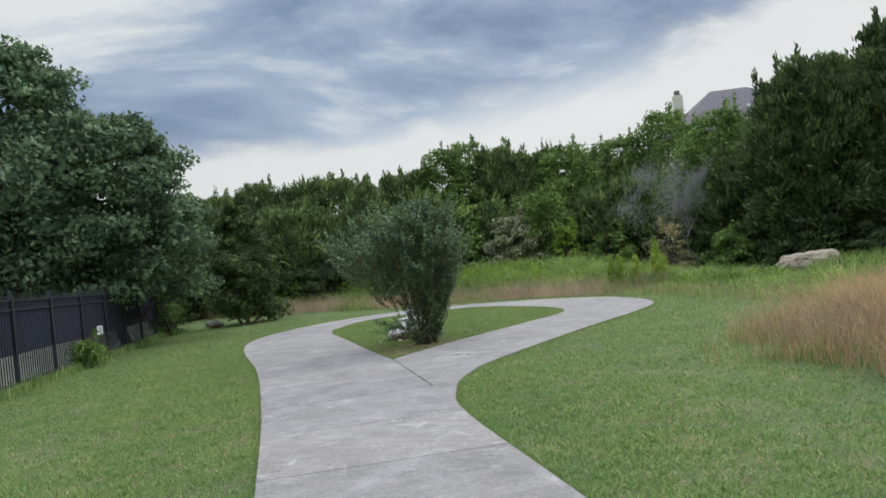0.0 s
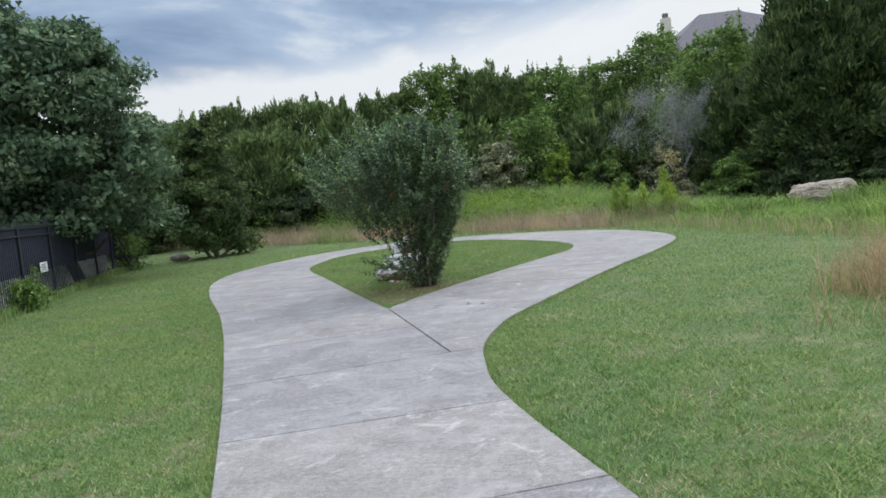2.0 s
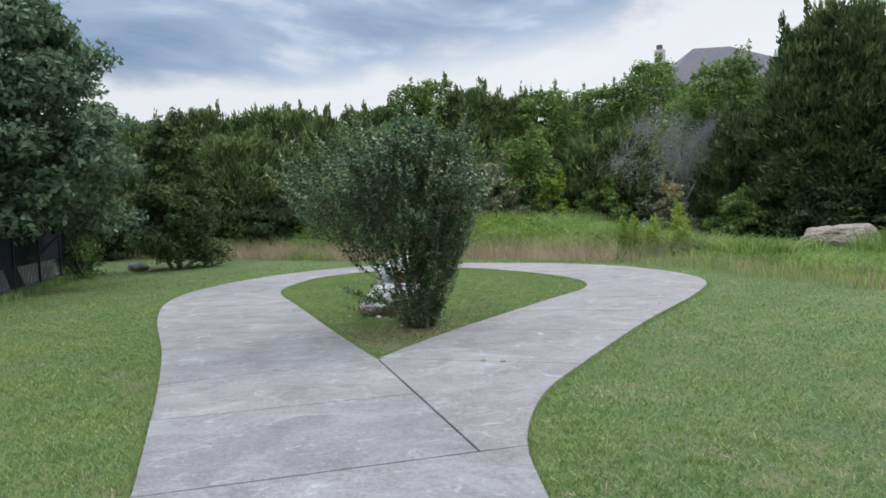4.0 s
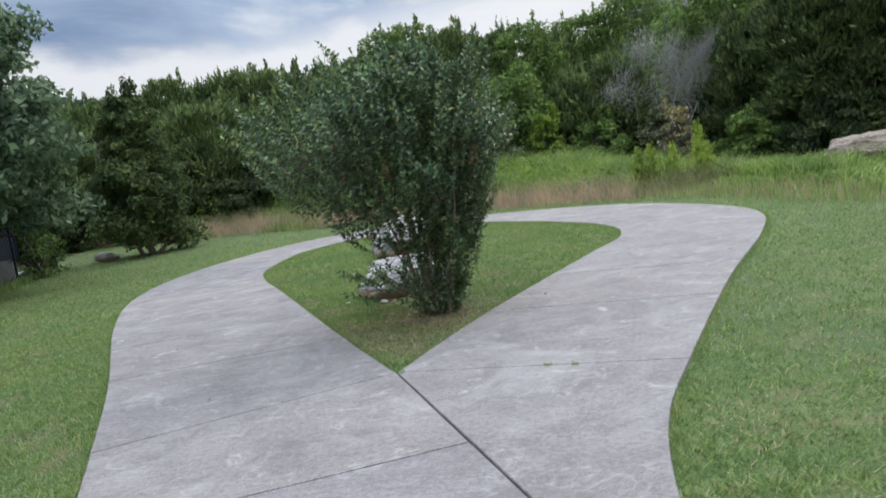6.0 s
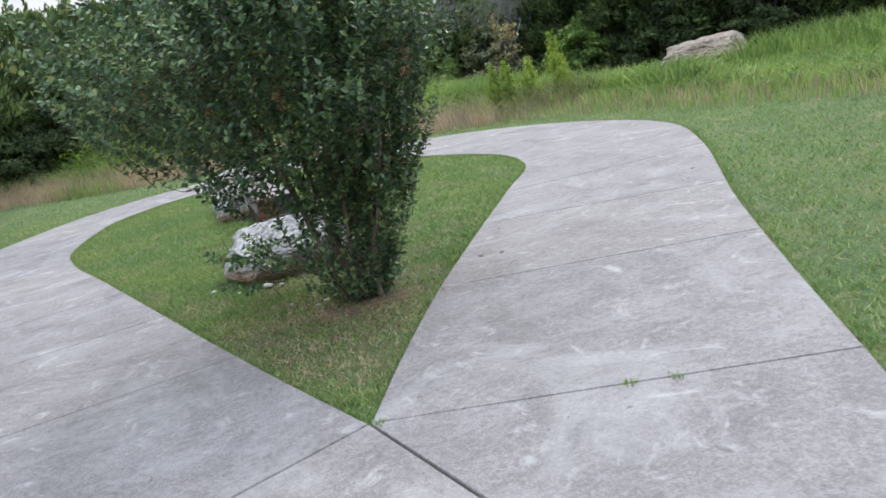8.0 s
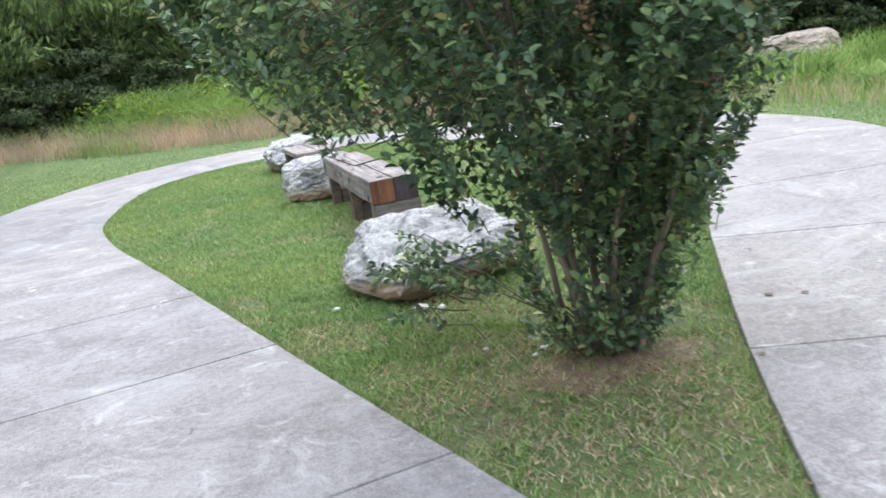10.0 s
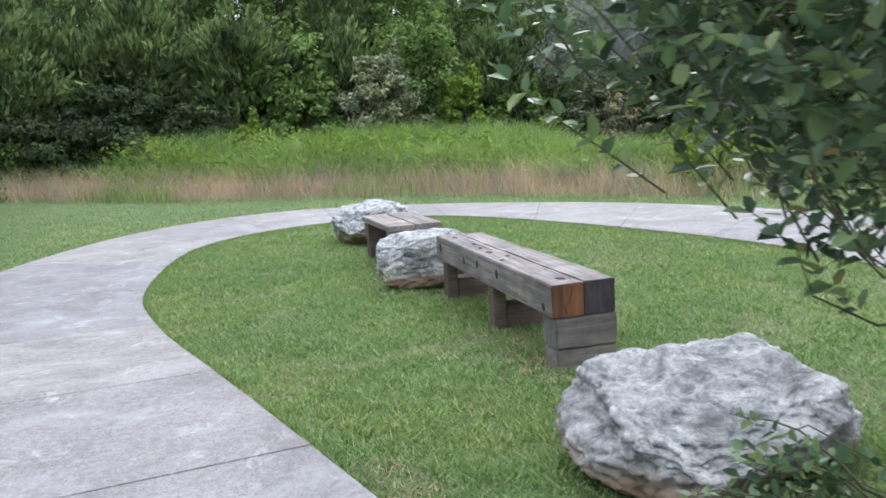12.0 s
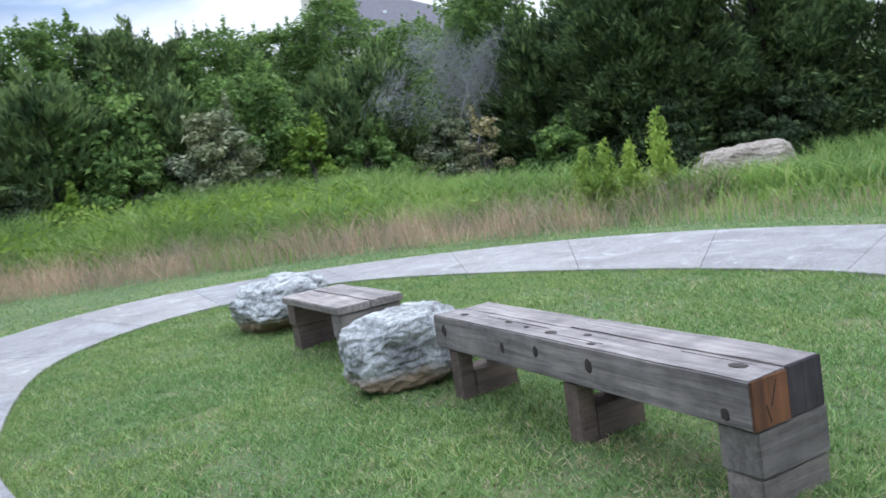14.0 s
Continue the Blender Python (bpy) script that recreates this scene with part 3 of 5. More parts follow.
tagged(blades("edge_grass", back[clump < -0.2][:9000], 0.4, 0.016, 0.8, M_MEADOW, bend=True), "green grass tufts along the lawn edge", "grass", kind="stuff")
side_p = p[p[:, 1] <= 27]
pick = rng.uniform(0, 1, len(side_p))
tagged(blades("rough_grass", side_p[pick < 0.45], 0.24, 0.012, 0.9, M_MEADOW, bend=True), "rough green grass beyond the lawn edge", "grass", kind="stuff")
tagged(blades("dry_grass", side_p[pick > 0.68], 0.28, 0.009, 0.9, M_PINK, bend=True), "dry tan grass stems among the green", "grass", kind="stuff")
p = meadow_points(300000, 0.4, 13)
dist = distance_to(MEADOW_EDGE, p)
right = smoothstep(7, 11, p[:, 0])
stay = (dist > 2.3 * (1 - right) + rng.normal(0, 0.4, len(dist))) & (p[:, 1] < 43)
p, dist, right = p[stay], dist[stay], right[stay]
hgt = 0.29 + 0.5 * smoothstep(0.8, 5.0, dist) * (1 - right) + 0.12 * np.sin(p[:, 0] * 1.1) * np.sin(p[:, 1] * 0.9)
for lo, hi in ((0.1, 0.4), (0.4, 0.6), (0.6, 0.8), (0.8, 1.2)):
    sel = p[(hgt >= lo) & (hgt < hi)]
    tagged(blades("meadow_grass", sel[:34000], (lo + hi) / 2 * 1.25, 0.042, 1.5, M_MEADOW, bend=True), "tall bright green meadow grass and weeds", "grass", kind="stuff")
p = scatter(9000, 13, 24, 24, 34)
p = p[((p[:, 0] - 16.8) / 2.6) ** 2 + ((p[:, 1] - 29.0) / 2.2) ** 2 + 0.2 * np.sin(p[:, 0] * 2.5) < 1]
tagged(blades("tall_grass_clump", p, 0.8, 0.035, 0.9, M_MEADOW, bend=True), "tall bright green grass clump beside the buff boulder", "grass", kind="stuff")
# dry tan patch beside the lawn
p = scatter(170000, 4.0, 15, 5.5, 17)
d = ((p[:, 0] - 10.0 - 0.18 * (p[:, 1] - 10.6)) / 4.9) ** 2 + ((p[:, 1] - 10.6) / 4.3) ** 2 + 0.16 * np.sin(p[:, 1] * 3.1 + p[:, 0]) + 0.12 * np.sin(p[:, 0] * 4.3) + rng.normal(0, 0.12, len(p))
tuft = np.sin(p[:, 0] * 3.7 + 2 * np.sin(p[:, 1] * 1.9)) * np.sin(p[:, 1] * 4.1 + 2 * np.sin(p[:, 0] * 2.3))
p, d, tuft = p[d < 1], d[d < 1], tuft[d < 1]
keep = rng.uniform(0, 1, len(p)) < 0.3 + 0.4 * smoothstep(-0.4, 0.6, tuft)
p, d, tuft = p[keep], d[keep], tuft[keep]
high = 0.36 + 0.24 * smoothstep(1.0, 0.55, d) + 0.12 * tuft
for lo, hi in ((0.1, 0.42), (0.42, 0.58), (0.58, 0.9)):
    sel = p[(high >= lo) & (high < hi)]
    tagged(blades("tan_grass_patch", sel, (lo + hi) / 2 * 1.12, 0.007, 1.5, M_TAN, bend=True), "dry reddish tan wispy grass in a tall patch", "grass", kind="stuff")
tagged(blades("tan_grass_base", p[:9000], 0.3, 0.012, 1.2, M_MEADOW, bend=True), "green grass among the dry tan stems", "grass", kind="stuff")


# ---- foliage and branches ----
def leaves(name, centres, normals, size, mat, parent, aspect=0.5, fold=False):
    """Leaves as pointed blades, one island each."""
    n = len(centres)
    r = rng.normal(0, 1, (n, 3))
    nrm = normals / np.maximum(np.linalg.norm(normals, axis=1, keepdims=True), 1e-6)
    u = np.cross(nrm, r)
    u /= np.maximum(np.linalg.norm(u, axis=1, keepdims=True), 1e-6)
    v = np.cross(nrm, u)
    s = (size * rng.uniform(0.6, 1.3, n))[:, None]
    if not fold:
        q = np.stack([centres - u * s * 0.5, centres + v * s * aspect * 0.5, centres + u * s * 0.5, centres - v * s * aspect * 0.5], 1)
        return array_mesh(name, q.reshape(-1, 3), np.arange(4 * n).reshape(n, 4), mat, parent)
    h, w = s * 0.5, s * aspect * 0.5
    lift = nrm * w * 0.35
    q = np.stack([centres - u * h, centres - u * h * 0.25 + v * w + lift, centres + u * h * 0.45 + v * w * 0.8 + lift, centres + u * h,
                  centres + u * h * 0.45 - v * w * 0.8 + lift, centres - u * h * 0.25 - v * w + lift], 1)
    o = np.arange(n)[:, None] * 6
    f = np.concatenate([o + np.array([[0, 1, 2, 3]]), o + np.array([[0, 3, 4, 5]])], 1).reshape(-1, 4)
    return array_mesh(name, q.reshape(-1, 3), f, mat, parent)


def sprays(name, centres, ways, size, mat, parent):
    """Narrow pointed foliage sprays, one island each, along the given directions."""
    n = len(centres)
    u = ways / np.maximum(np.linalg.norm(ways, axis=1, keepdims=True), 1e-6)
    v = np.cross(u, rng.normal(0, 1, (n, 3)))
    v /= np.maximum(np.linalg.norm(v, axis=1, keepdims=True), 1e-6)
    s = (size * rng.uniform(0.6, 1.35, n))[:, None]
    q = np.stack([centres - u * s * 0.5, centres + v * s * 0.24 + u * s * 0.1, centres + u * s * 0.6, centres - v * s * 0.06 + u * s * 0.05], 1)
    return array_mesh(name, q.reshape(-1, 3), np.arange(4 * n).reshape(n, 4), mat, parent)



def paired_leaves(name, shoots, size, mat, parent, aspect=0.6):
    """Oval folded leaves set in opposite pairs along shoots (root, tip, first leaf's share of the length, spacing)."""
    c, ax, up = [], [], []
    for root, tip, first, gap in shoots:
        root, tip = np.asarray(root, dtype=float), np.asarray(tip, dtype=float)
        length = np.linalg.norm(tip - root)
        d = (tip - root) / max(length, 1e-6)
        side = np.cross(d, rng.normal(0, 1, 3))
        side /= max(np.linalg.norm(side), 1e-6)
        other = np.cross(d, side)
        k = max(2, int(length * (1 - first) / gap))
        for i in range(k + 1):
            at = root + (tip - root) * (first + (1 - first) * i / k)
            w = side if i % 2 else other
            for sgn in (1, -1):
                way = d * (0.55 if i < k else 1.6) + w * sgn + [0, 0, 0.05] + rng.normal(0, 0.22, 3)
                c.append(at)
                ax.append(way / np.linalg.norm(way))
                up.append(d * 0.5 + [0, 0, 0.8] + rng.normal(0, 0.3, 3))
    c, u, up = np.array(c), np.array(ax), np.array(up)
    n = len(c)
    v = np.cross(up, u)
    v /= np.maximum(np.linalg.norm(v, axis=1, keepdims=True), 1e-6)
    nrm = np.cross(u, v)
    s = (size * rng.uniform(0.65, 1.25, n))[:, None]
    w = s * aspect * 0.5
    lift = nrm * w * rng.uniform(0.1, 0.6, (n, 1))
    droop = nrm * s * rng.uniform(-0.05, 0.22, (n, 1))
    q = np.stack([c, c + u * s * 0.35 + v * w + lift, c + u * s * 0.75 + v * w * 0.8 + lift - droop * 0.6, c + u * s - droop,
                  c + u * s * 0.75 - v * w * 0.8 + lift - droop * 0.6, c + u * s * 0.35 - v * w + lift], 1)
    o = np.arange(n)[:, None] * 6
    f = np.concatenate([o + np.array([[0, 1, 2, 3]]), o + np.array([[0, 3, 4, 5]])], 1).reshape(-1, 4)
    return array_mesh(name, q.reshape(-1, 3), f, mat, parent)


def tube(points, r0, r1, sides=6):
    """A tapered limb along points: its verts and faces."""
    pts = np.asarray(points, dtype=float)
    n = len(pts)
    t = np.gradient(pts, axis=0)
    t /= np.maximum(np.linalg.norm(t, axis=1, keepdims=True), 1e-9)
    a = np.cross(t, [0.31, 0.9, 0.2])
    a /= np.maximum(np.linalg.norm(a, axis=1, keepdims=True), 1e-9)
    b = np.cross(t, a)
    ang = np.linspace(0, 2 * np.pi, sides, endpoint=False)
    rad = np.linspace(r0, r1, n)[:, None, None]
    v = pts[:, None] + rad * (a[:, None] * np.cos(ang)[None, :, None] + b[:, None] * np.sin(ang)[None, :, None])
    i = np.arange(n - 1)[:, None] * sides
    k = np.arange(sides)[None]
    k2 = (k + 1) % sides
    f = np.stack([i + k, i + k2, i + k2 + sides, i + k + sides], -1).reshape(-1, 4)
    return v.reshape(-1, 3), f


def tubes(name, specs, mat, parent, sides=6):
    vs, fs, o = [], [], 0
    for pts, r0, r1 in specs:
        v, f = tube(pts, r0, r1, sides)
        vs.append(v)
        fs.append(f + o)
        o += len(v)
    return array_mesh(name, np.concatenate(vs), np.concatenate(fs), mat, parent, smooth=True)


def limb(a, b, sag=0.15, n=6):
    """A slightly crooked line from a to b."""
    a, b = np.array(a, dtype=float), np.array(b, dtype=float)
    u = np.linspace(0, 1, n)[:, None]
    line = a + (b - a) * u
    line[1:-1] += rng.normal(0, 0.05 * np.linalg.norm(b - a), (n - 2, 3))
    line[:, 2:] += sag * np.sin(u * np.pi) * np.linalg.norm(b - a)
    return line


def clump_leaves(clumps, per):
    """Leaf centres and normals in ragged ellipsoid clumps (centre, radii)."""
    cs, ns = [], []
    for c, r in clumps:
        n = max(20, int(per * (r[0] * r[1] * r[2]) ** 0.55))
        d = rng.normal(0, 1, (n, 3))
        d /= np.linalg.norm(d, axis=1, keepdims=True)
        rr = rng.uniform(0.3, 1.3, n)[:, None] ** 0.65
        wob = 1 + 0.22 * np.sin(d[:, :1] * 5 + c[0] * 3) * np.cos(d[:, 1:2] * 6 + c[1])
        cs.append(np.array(c) + d * rr * wob * np.array(r))
        ns.append(d * 0.7 + rng.normal(0, 0.6, (n, 3)) + [0, 0, 0.35])
    return np.concatenate(cs), np.concatenate(ns)


def tree(name, at, height, spread, clear, mat, label, category="tree", leaf=0.2, per=420, count=34, form="round", lean=(0, 0), stems=1, bark=None, group="", limbs=7, spray=False):
    """A tree: crooked trunk, limbs, and a crown of many leaf clumps. clear: height of the lowest leaves."""
    z0 = float(ground_height(at[0], at[1]))
    t = thing(name, (at[0], at[1], z0), label, category, group)
    clumps = []
    lobes = [(rng.uniform(0, 6.28), rng.uniform(0.25, 0.95), rng.uniform(0.7, 1.2)) for _ in range(5)]
    for i in range(count):
        k = ((i + rng.uniform(0, 1)) / count) ** 0.9
        z = clear + (height - clear) * k
        a = i * 2.39996 + rng.uniform(-0.5, 0.5)
        if form == "cone":
            r = spread * (1.05 - k) ** 0.6
        elif form == "scrub":
            r = spread * (1 - 0.6 * k ** 2.2)
        else:
            r = spread * math.sqrt(max(0.02, 1 - (2 * k - 0.8) ** 2 / 1.5))
        for la, lk_, ls in lobes:
            r *= 1 + 0.28 * (ls - 0.8) * math.cos(a - la) * math.exp(-8 * (k - lk_) ** 2)
        rad = max(0.22, spread * rng.uniform(0.16, 0.33) * (1.1 - 0.45 * k))
        q = max(0.0, r - rad * 0.5) * rng.uniform(0.5, 1.08)
        tall = {"cone": 1.0, "scrub": 0.85, "round": 0.7}[form] * rng.uniform(0.75, 1.2)
        c = (q * math.cos(a) + lean[0] * k, q * math.sin(a) + lean[1] * k, min(z, height - rad * tall * 0.7))
        clumps.append((c, (rad * rng.uniform(0.9, 1.55), rad * rng.uniform(0.9, 1.55), rad * tall * rng.uniform(0.6, 1.0))))
        if k > 0.74 and form != "round" and i % 3 == 0:
            # thin leader shoots that break the outline
            sh = rng.uniform(0.3, 0.75)
            clumps.append(((c[0] + rng.normal(0, 0.2), c[1], min(height * 1.04, c[2] + rad * tall + sh * 0.3)), (0.12, 0.12, sh * 0.8)))
    for s in range(stems):
        foot = np.array([rng.normal(0, 0.12 * (stems > 1)), rng.normal(0, 0.12 * (stems > 1)), -0.15])
        top = np.array([lean[0] * 0.6 + rng.normal(0, 0.3), lean[1] * 0.6 + rng.normal(0, 0.3), height * 0.75])
        tubes("trunk", [(limb(foot, top, 0.0, 8), 0.05 + 0.018 * height / max(1, stems ** 0.7), 0.03)], bark or M_BARK_DARK, t)
    for c, r in clumps[:: max(1, len(clumps) // max(1, limbs))][:limbs]:
        zb = max(0.25, min(c[2] * 0.55, height * 0.6))
        kk = zb / (height * 0.75)
        tubes("limb", [(limb((lean[0] * 0.6 * kk, lean[1] * 0.6 * kk, zb), c, 0.05, 5), 0.012 + 0.006 * height, 0.012)], bark or M_BARK_DARK, t)
    cs, ns = clump_leaves(clumps, per)
    if spray:
        # feathery sprays that point outwards and up
        way = (cs - [0, 0, height * 0.35]) * [1, 1, 0.5]
        way = way / np.maximum(np.linalg.norm(way, axis=1, keepdims=True), 0.1) + [0, 0, 0.7] + rng.normal(0, 0.5, cs.shape)
        sprays("crown", cs, way, leaf, mat, t)
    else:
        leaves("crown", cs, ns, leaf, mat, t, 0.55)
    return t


# live oaks beyond the fence
OAK = "grey-green live oak with a dense rounded crown behind the fence"
tree("live_oak", (-11.6, 25.5), 9.6, 3.6, 2.2, M_OAK, OAK, leaf=0.2, per=850, count=95, group="oaks behind the fence")
tree("live_oak", (-8.9, 27.2), 7.2, 2.75, 1.5, M_OAK, "grey-green live oak with rounded crown hanging over the fence", leaf=0.19, per=1000, count=95, lean=(0.3, -0.6), group="oaks behind the fence")
tree("live_oak", (-15.5, 22.5), 9.8, 4.2, 1.6, M_OAK, OAK, leaf=0.22, per=1100, count=36, group="oaks behind the fence")
tree("live_oak", (-15.0, 32.0), 8.0, 4.0, 0.6, M_OAK, OAK, leaf=0.24, per=800, count=34, group="oaks behind the fence")
tree("live_oak", (-20.0, 27.0), 9.0, 4.5, 0.2, M_OAK, OAK, leaf=0.28, per=600, count=34, group="oaks behind the fence")
tree("ornamental_tree", (-6.9, 34.7), 4.9, 1.55, 0.45, M_CEDAR, "dark small multi-stemmed ornamental tree standing on the lawn", leaf=0.14, per=2600, count=64, form="scrub", stems=5, bark=M_BARK)

# wood behind the meadow
WOOD = "dark green juniper in the wood edge behind the meadow"
SCRUB = "mid-green scrubby tree in the wood edge"
for x, y, h, s, kind in [(-6.3, 46, 6.6, 2.4, 0), (-2.6, 46.2, 6.4, 2.4, 0), (0.6, 46.6, 6.9, 2.2, 0), (4.3, 47, 7.6, 2.0, 0), (7.5, 47, 7.2, 2.2, 0), (-9.6, 46, 6.5, 2.4, 0), (-12.8, 46, 6.6, 2.8, 0),
                         (-22, 42, 7.2, 3.6, 0), (-11.5, 44, 5.4, 2.4, 0), (-8.8, 44.6, 5.6, 2.3, 1), (-4.2, 44.4, 5.3, 2.3, 0), (2.3, 44.6, 5.2, 2.3, 2), (-17.5, 44, 7.0, 3.4, 0), (-13.5, 42.5, 5.8, 3.2, 0), (-10.8, 45, 6.3, 3.0, 0), (-8.2, 45.5, 6.9, 2.4, 1), (-6.4, 44, 5.9, 2.9, 0), (-4.4, 46, 6.9, 2.8, 0),
                         (-2.4, 44.5, 6.6, 2.6, 0), (-0.8, 46, 6.6, 2.6, 0), (0.6, 44.5, 5.6, 2.4, 1), (1.9, 46, 7.8, 2.0, 2), (3.2, 47, 8.2, 2.1, 2), (5.2, 46, 7.5, 2.3, 0), (6.4, 47.5, 7.2, 2.2, 0),
                         (4.0, 44.5, 5.2, 2.2, 0), (6.8, 44.5, 5.4, 2.2, 2), (8.6, 46, 7.3, 2.5, 2), (10.4, 48, 6.8, 2.8, 0), (9.6, 44.5, 5.0, 2.2, 0), (12.4, 49, 7.8, 2.8, 2), (11.6, 44.8, 5.8, 2.4, 0),
                         (14.8, 48, 8.9, 2.9, 2), (16.4, 44, 8.0, 2.7, 2), (19.5, 50, 8.0, 3.2, 0), (27, 50, 11, 4.0, 0), (30, 45, 10.5, 4.5, 0), (20.5, 58, 8.3, 4, 2), (14, 58, 7.5, 4, 2)]:
    if y >= 45 and x < 17:
        x, y, h, s = 1.2 + 1.374 * (x - 1.2), 0.6 + 1.374 * (y - 0.6), 1.45 + 1.374 * (h - 1.45), s * 1.3
    elif y >= 44 and x < 15:
        h -= 0.7
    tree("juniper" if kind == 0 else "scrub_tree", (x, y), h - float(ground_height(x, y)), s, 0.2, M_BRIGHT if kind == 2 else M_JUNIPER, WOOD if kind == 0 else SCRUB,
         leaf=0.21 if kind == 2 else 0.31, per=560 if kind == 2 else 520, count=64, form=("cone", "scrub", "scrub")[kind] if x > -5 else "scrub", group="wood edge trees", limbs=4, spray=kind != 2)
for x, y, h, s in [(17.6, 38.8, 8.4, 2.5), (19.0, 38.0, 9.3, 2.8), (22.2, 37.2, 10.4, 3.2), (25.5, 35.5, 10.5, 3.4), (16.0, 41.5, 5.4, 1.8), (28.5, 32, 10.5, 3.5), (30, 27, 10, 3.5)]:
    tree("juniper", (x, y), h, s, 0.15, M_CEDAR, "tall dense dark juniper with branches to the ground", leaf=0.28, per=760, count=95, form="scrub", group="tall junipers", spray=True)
for x, y, h, s, m, lab in [(4.9, 42.5, 3.2, 1.7, M_PALE, "pale grey-green flowering shrub at the wood edge"), (7.6, 42.0, 2.5, 0.9, M_LIME, "lime green leafy shrub at the wood edge"),
                           (12.6, 42.0, 2.5, 1.2, M_PALE, "tan and white seed-covered shrub at the wood edge"), (2.4, 42.6, 2.2, 1.5, M_BRIGHT, "low mid-green shrub at the wood edge"),
                           (9.9, 42.5, 2.0, 1.4, M_BRIGHT, "low mid-green shrub at the wood edge"), (-1.0, 42.8, 2.0, 1.7, M_DARKLEAF, "low dark green shrub at the wood edge"),
                           (-5.0, 42.4, 1.8, 1.8, M_DARKLEAF, "low dark green shrub at the wood edge"), (-9.5, 41.5, 2.6, 2.0, M_DARKLEAF, "low dark green shrub at the wood edge"), (-12.5, 40.8, 3.0, 2.2, M_DARKLEAF, "low dark green shrub at the wood edge"),
                           (-7.2, 42.3, 2.8, 2.0, M_DARKLEAF, "low dark green shrub at the wood edge"), (-3.0, 42.5, 2.6, 2.0, M_DARKLEAF, "low dark green shrub at the wood edge"),
                           (17.2, 37.2, 2.2, 1.6, M_DARKLEAF, "low dark green shrub at the wood edge"), (20.5, 35.2, 2.2, 1.8, M_DARKLEAF, "low dark green shrub at the wood edge"),
                           (14.6, 38.8, 1.9, 1.3, M_BRIGHT, "low mid-green shrub at the wood edge"), (0.6, 41.5, 1.3, 0.5, M_LIME, "yellow-green weedy shrub in the meadow")]:
    tree("shrub", (x, y), h, s, 0.05, m, lab, "shrub", leaf=0.15, per=2300, count=26, form="scrub", stems=3, group="wood edge shrubs", limbs=3)
# bare dead bush
t = thing("dead_bush", (13.6, 42.6, float(ground_height(13.6, 42.6))), "leafless grey tangled dead bush between the junipers", "bush")
for i in range(7):
    tip = np.array([rng.normal(0, 1.2), rng.normal(0, 0.7), rng.uniform(3.4, 5.2)])
    tubes("trunk", [(limb((rng.normal(0, 0.4), rng.normal(0, 0.3), 0), tip, 0.05, 8), 0.05, 0.012)], M_TWIG, t, 5)
specs = []
for i in range(44):
    mid_p = np.array([rng.normal(0.1, 1.15), rng.normal(0, 0.6), 4.0 + rng.normal(0, 0.85)])
    lean = rng.normal(0, 1, 3) + [0.3, 0, 0.7]
    for k in range(70):
        at = mid_p + rng.normal(0, 0.3, 3)
        way = lean / np.linalg.norm(lean) + rng.normal(0, 0.4, 3)
        way = way / np.linalg.norm(way) * rng.uniform(0.25, 0.8)
        specs.append((limb(at - way / 2, at + way / 2, 0.08, 4), 0.0055, 0.0025))
tagged(tubes("branch", specs, M_TWIG, t, 3), kind="stuff")
tree("shrub", (12.0, 39.0), 2.4, 0.95, 0.04, M_HALFDRY, "half-dry tan weedy shrub before the dead bush", "shrub", leaf=0.13, per=900, count=14, form="scrub", stems=3, group="wood edge shrubs", limbs=3)
# leafy weeds standing in the meadow
p = meadow_points(16000, 2.2, 12)
p = p[(p[:, 0] < 10) & (p[:, 1] < 43)]
tuft = np.sin(p[:, 0] * 1.7 + 0.6 * p[:, 1]) + np.sin(p[:, 1] * 2.3) + rng.normal(0, 0.5, len(p))
p = p[tuft > 0.1]
p = np.repeat(p, 9, axis=0) + rng.normal(0, 0.16, (len(p) * 9, 2))
zz = ground_height(p[:, 0], p[:, 1]) + 0.15 + rng.uniform(0.05, 1.05, len(p)) * (1 - 0.9 * smoothstep(4.5, 8.5, p[:, 0]))
tagged(leaves("meadow_weeds", np.column_stack([p, zz]), rng.normal(0, 0.7, (len(p), 3)) + [0, -0.5, 0.2], 0.19, M_LIME, None, 0.36), "leafy bright green weeds among the meadow grass", "weeds", kind="stuff")
# single tall blades above the rest
p = meadow_points(9000, 2.6, 8)
p = p[(p[:, 0] < 9) & (p[:, 1] < 38)]
p = np.repeat(p[:500], 5, axis=0) + rng.normal(0, 0.12, (len(p[:500]) * 5, 2))
tagged(blades("tall_grass", p, 0.85, 0.026, 0.8, M_SPIRE, bend=True), "pale green tall grass blades above the meadow", "grass", kind="stuff")
# small pale wild flowers
p = meadow_points(6000, 0.3, 5)
p = p[(p[:, 0] > 6.5) & (p[:, 1] < 30)]
tagged(leaves("wild_flowers", np.column_stack([p, ground_height(p[:, 0], p[:, 1]) + rng.uniform(0.2, 0.34, len(p))]), rng.normal(0, 0.3, (len(p), 3)) + [0, 0, 1], 0.04, M_PALE, None, 0.9), "small pale wild flowers in rough grass", "flowers", kind="stuff")
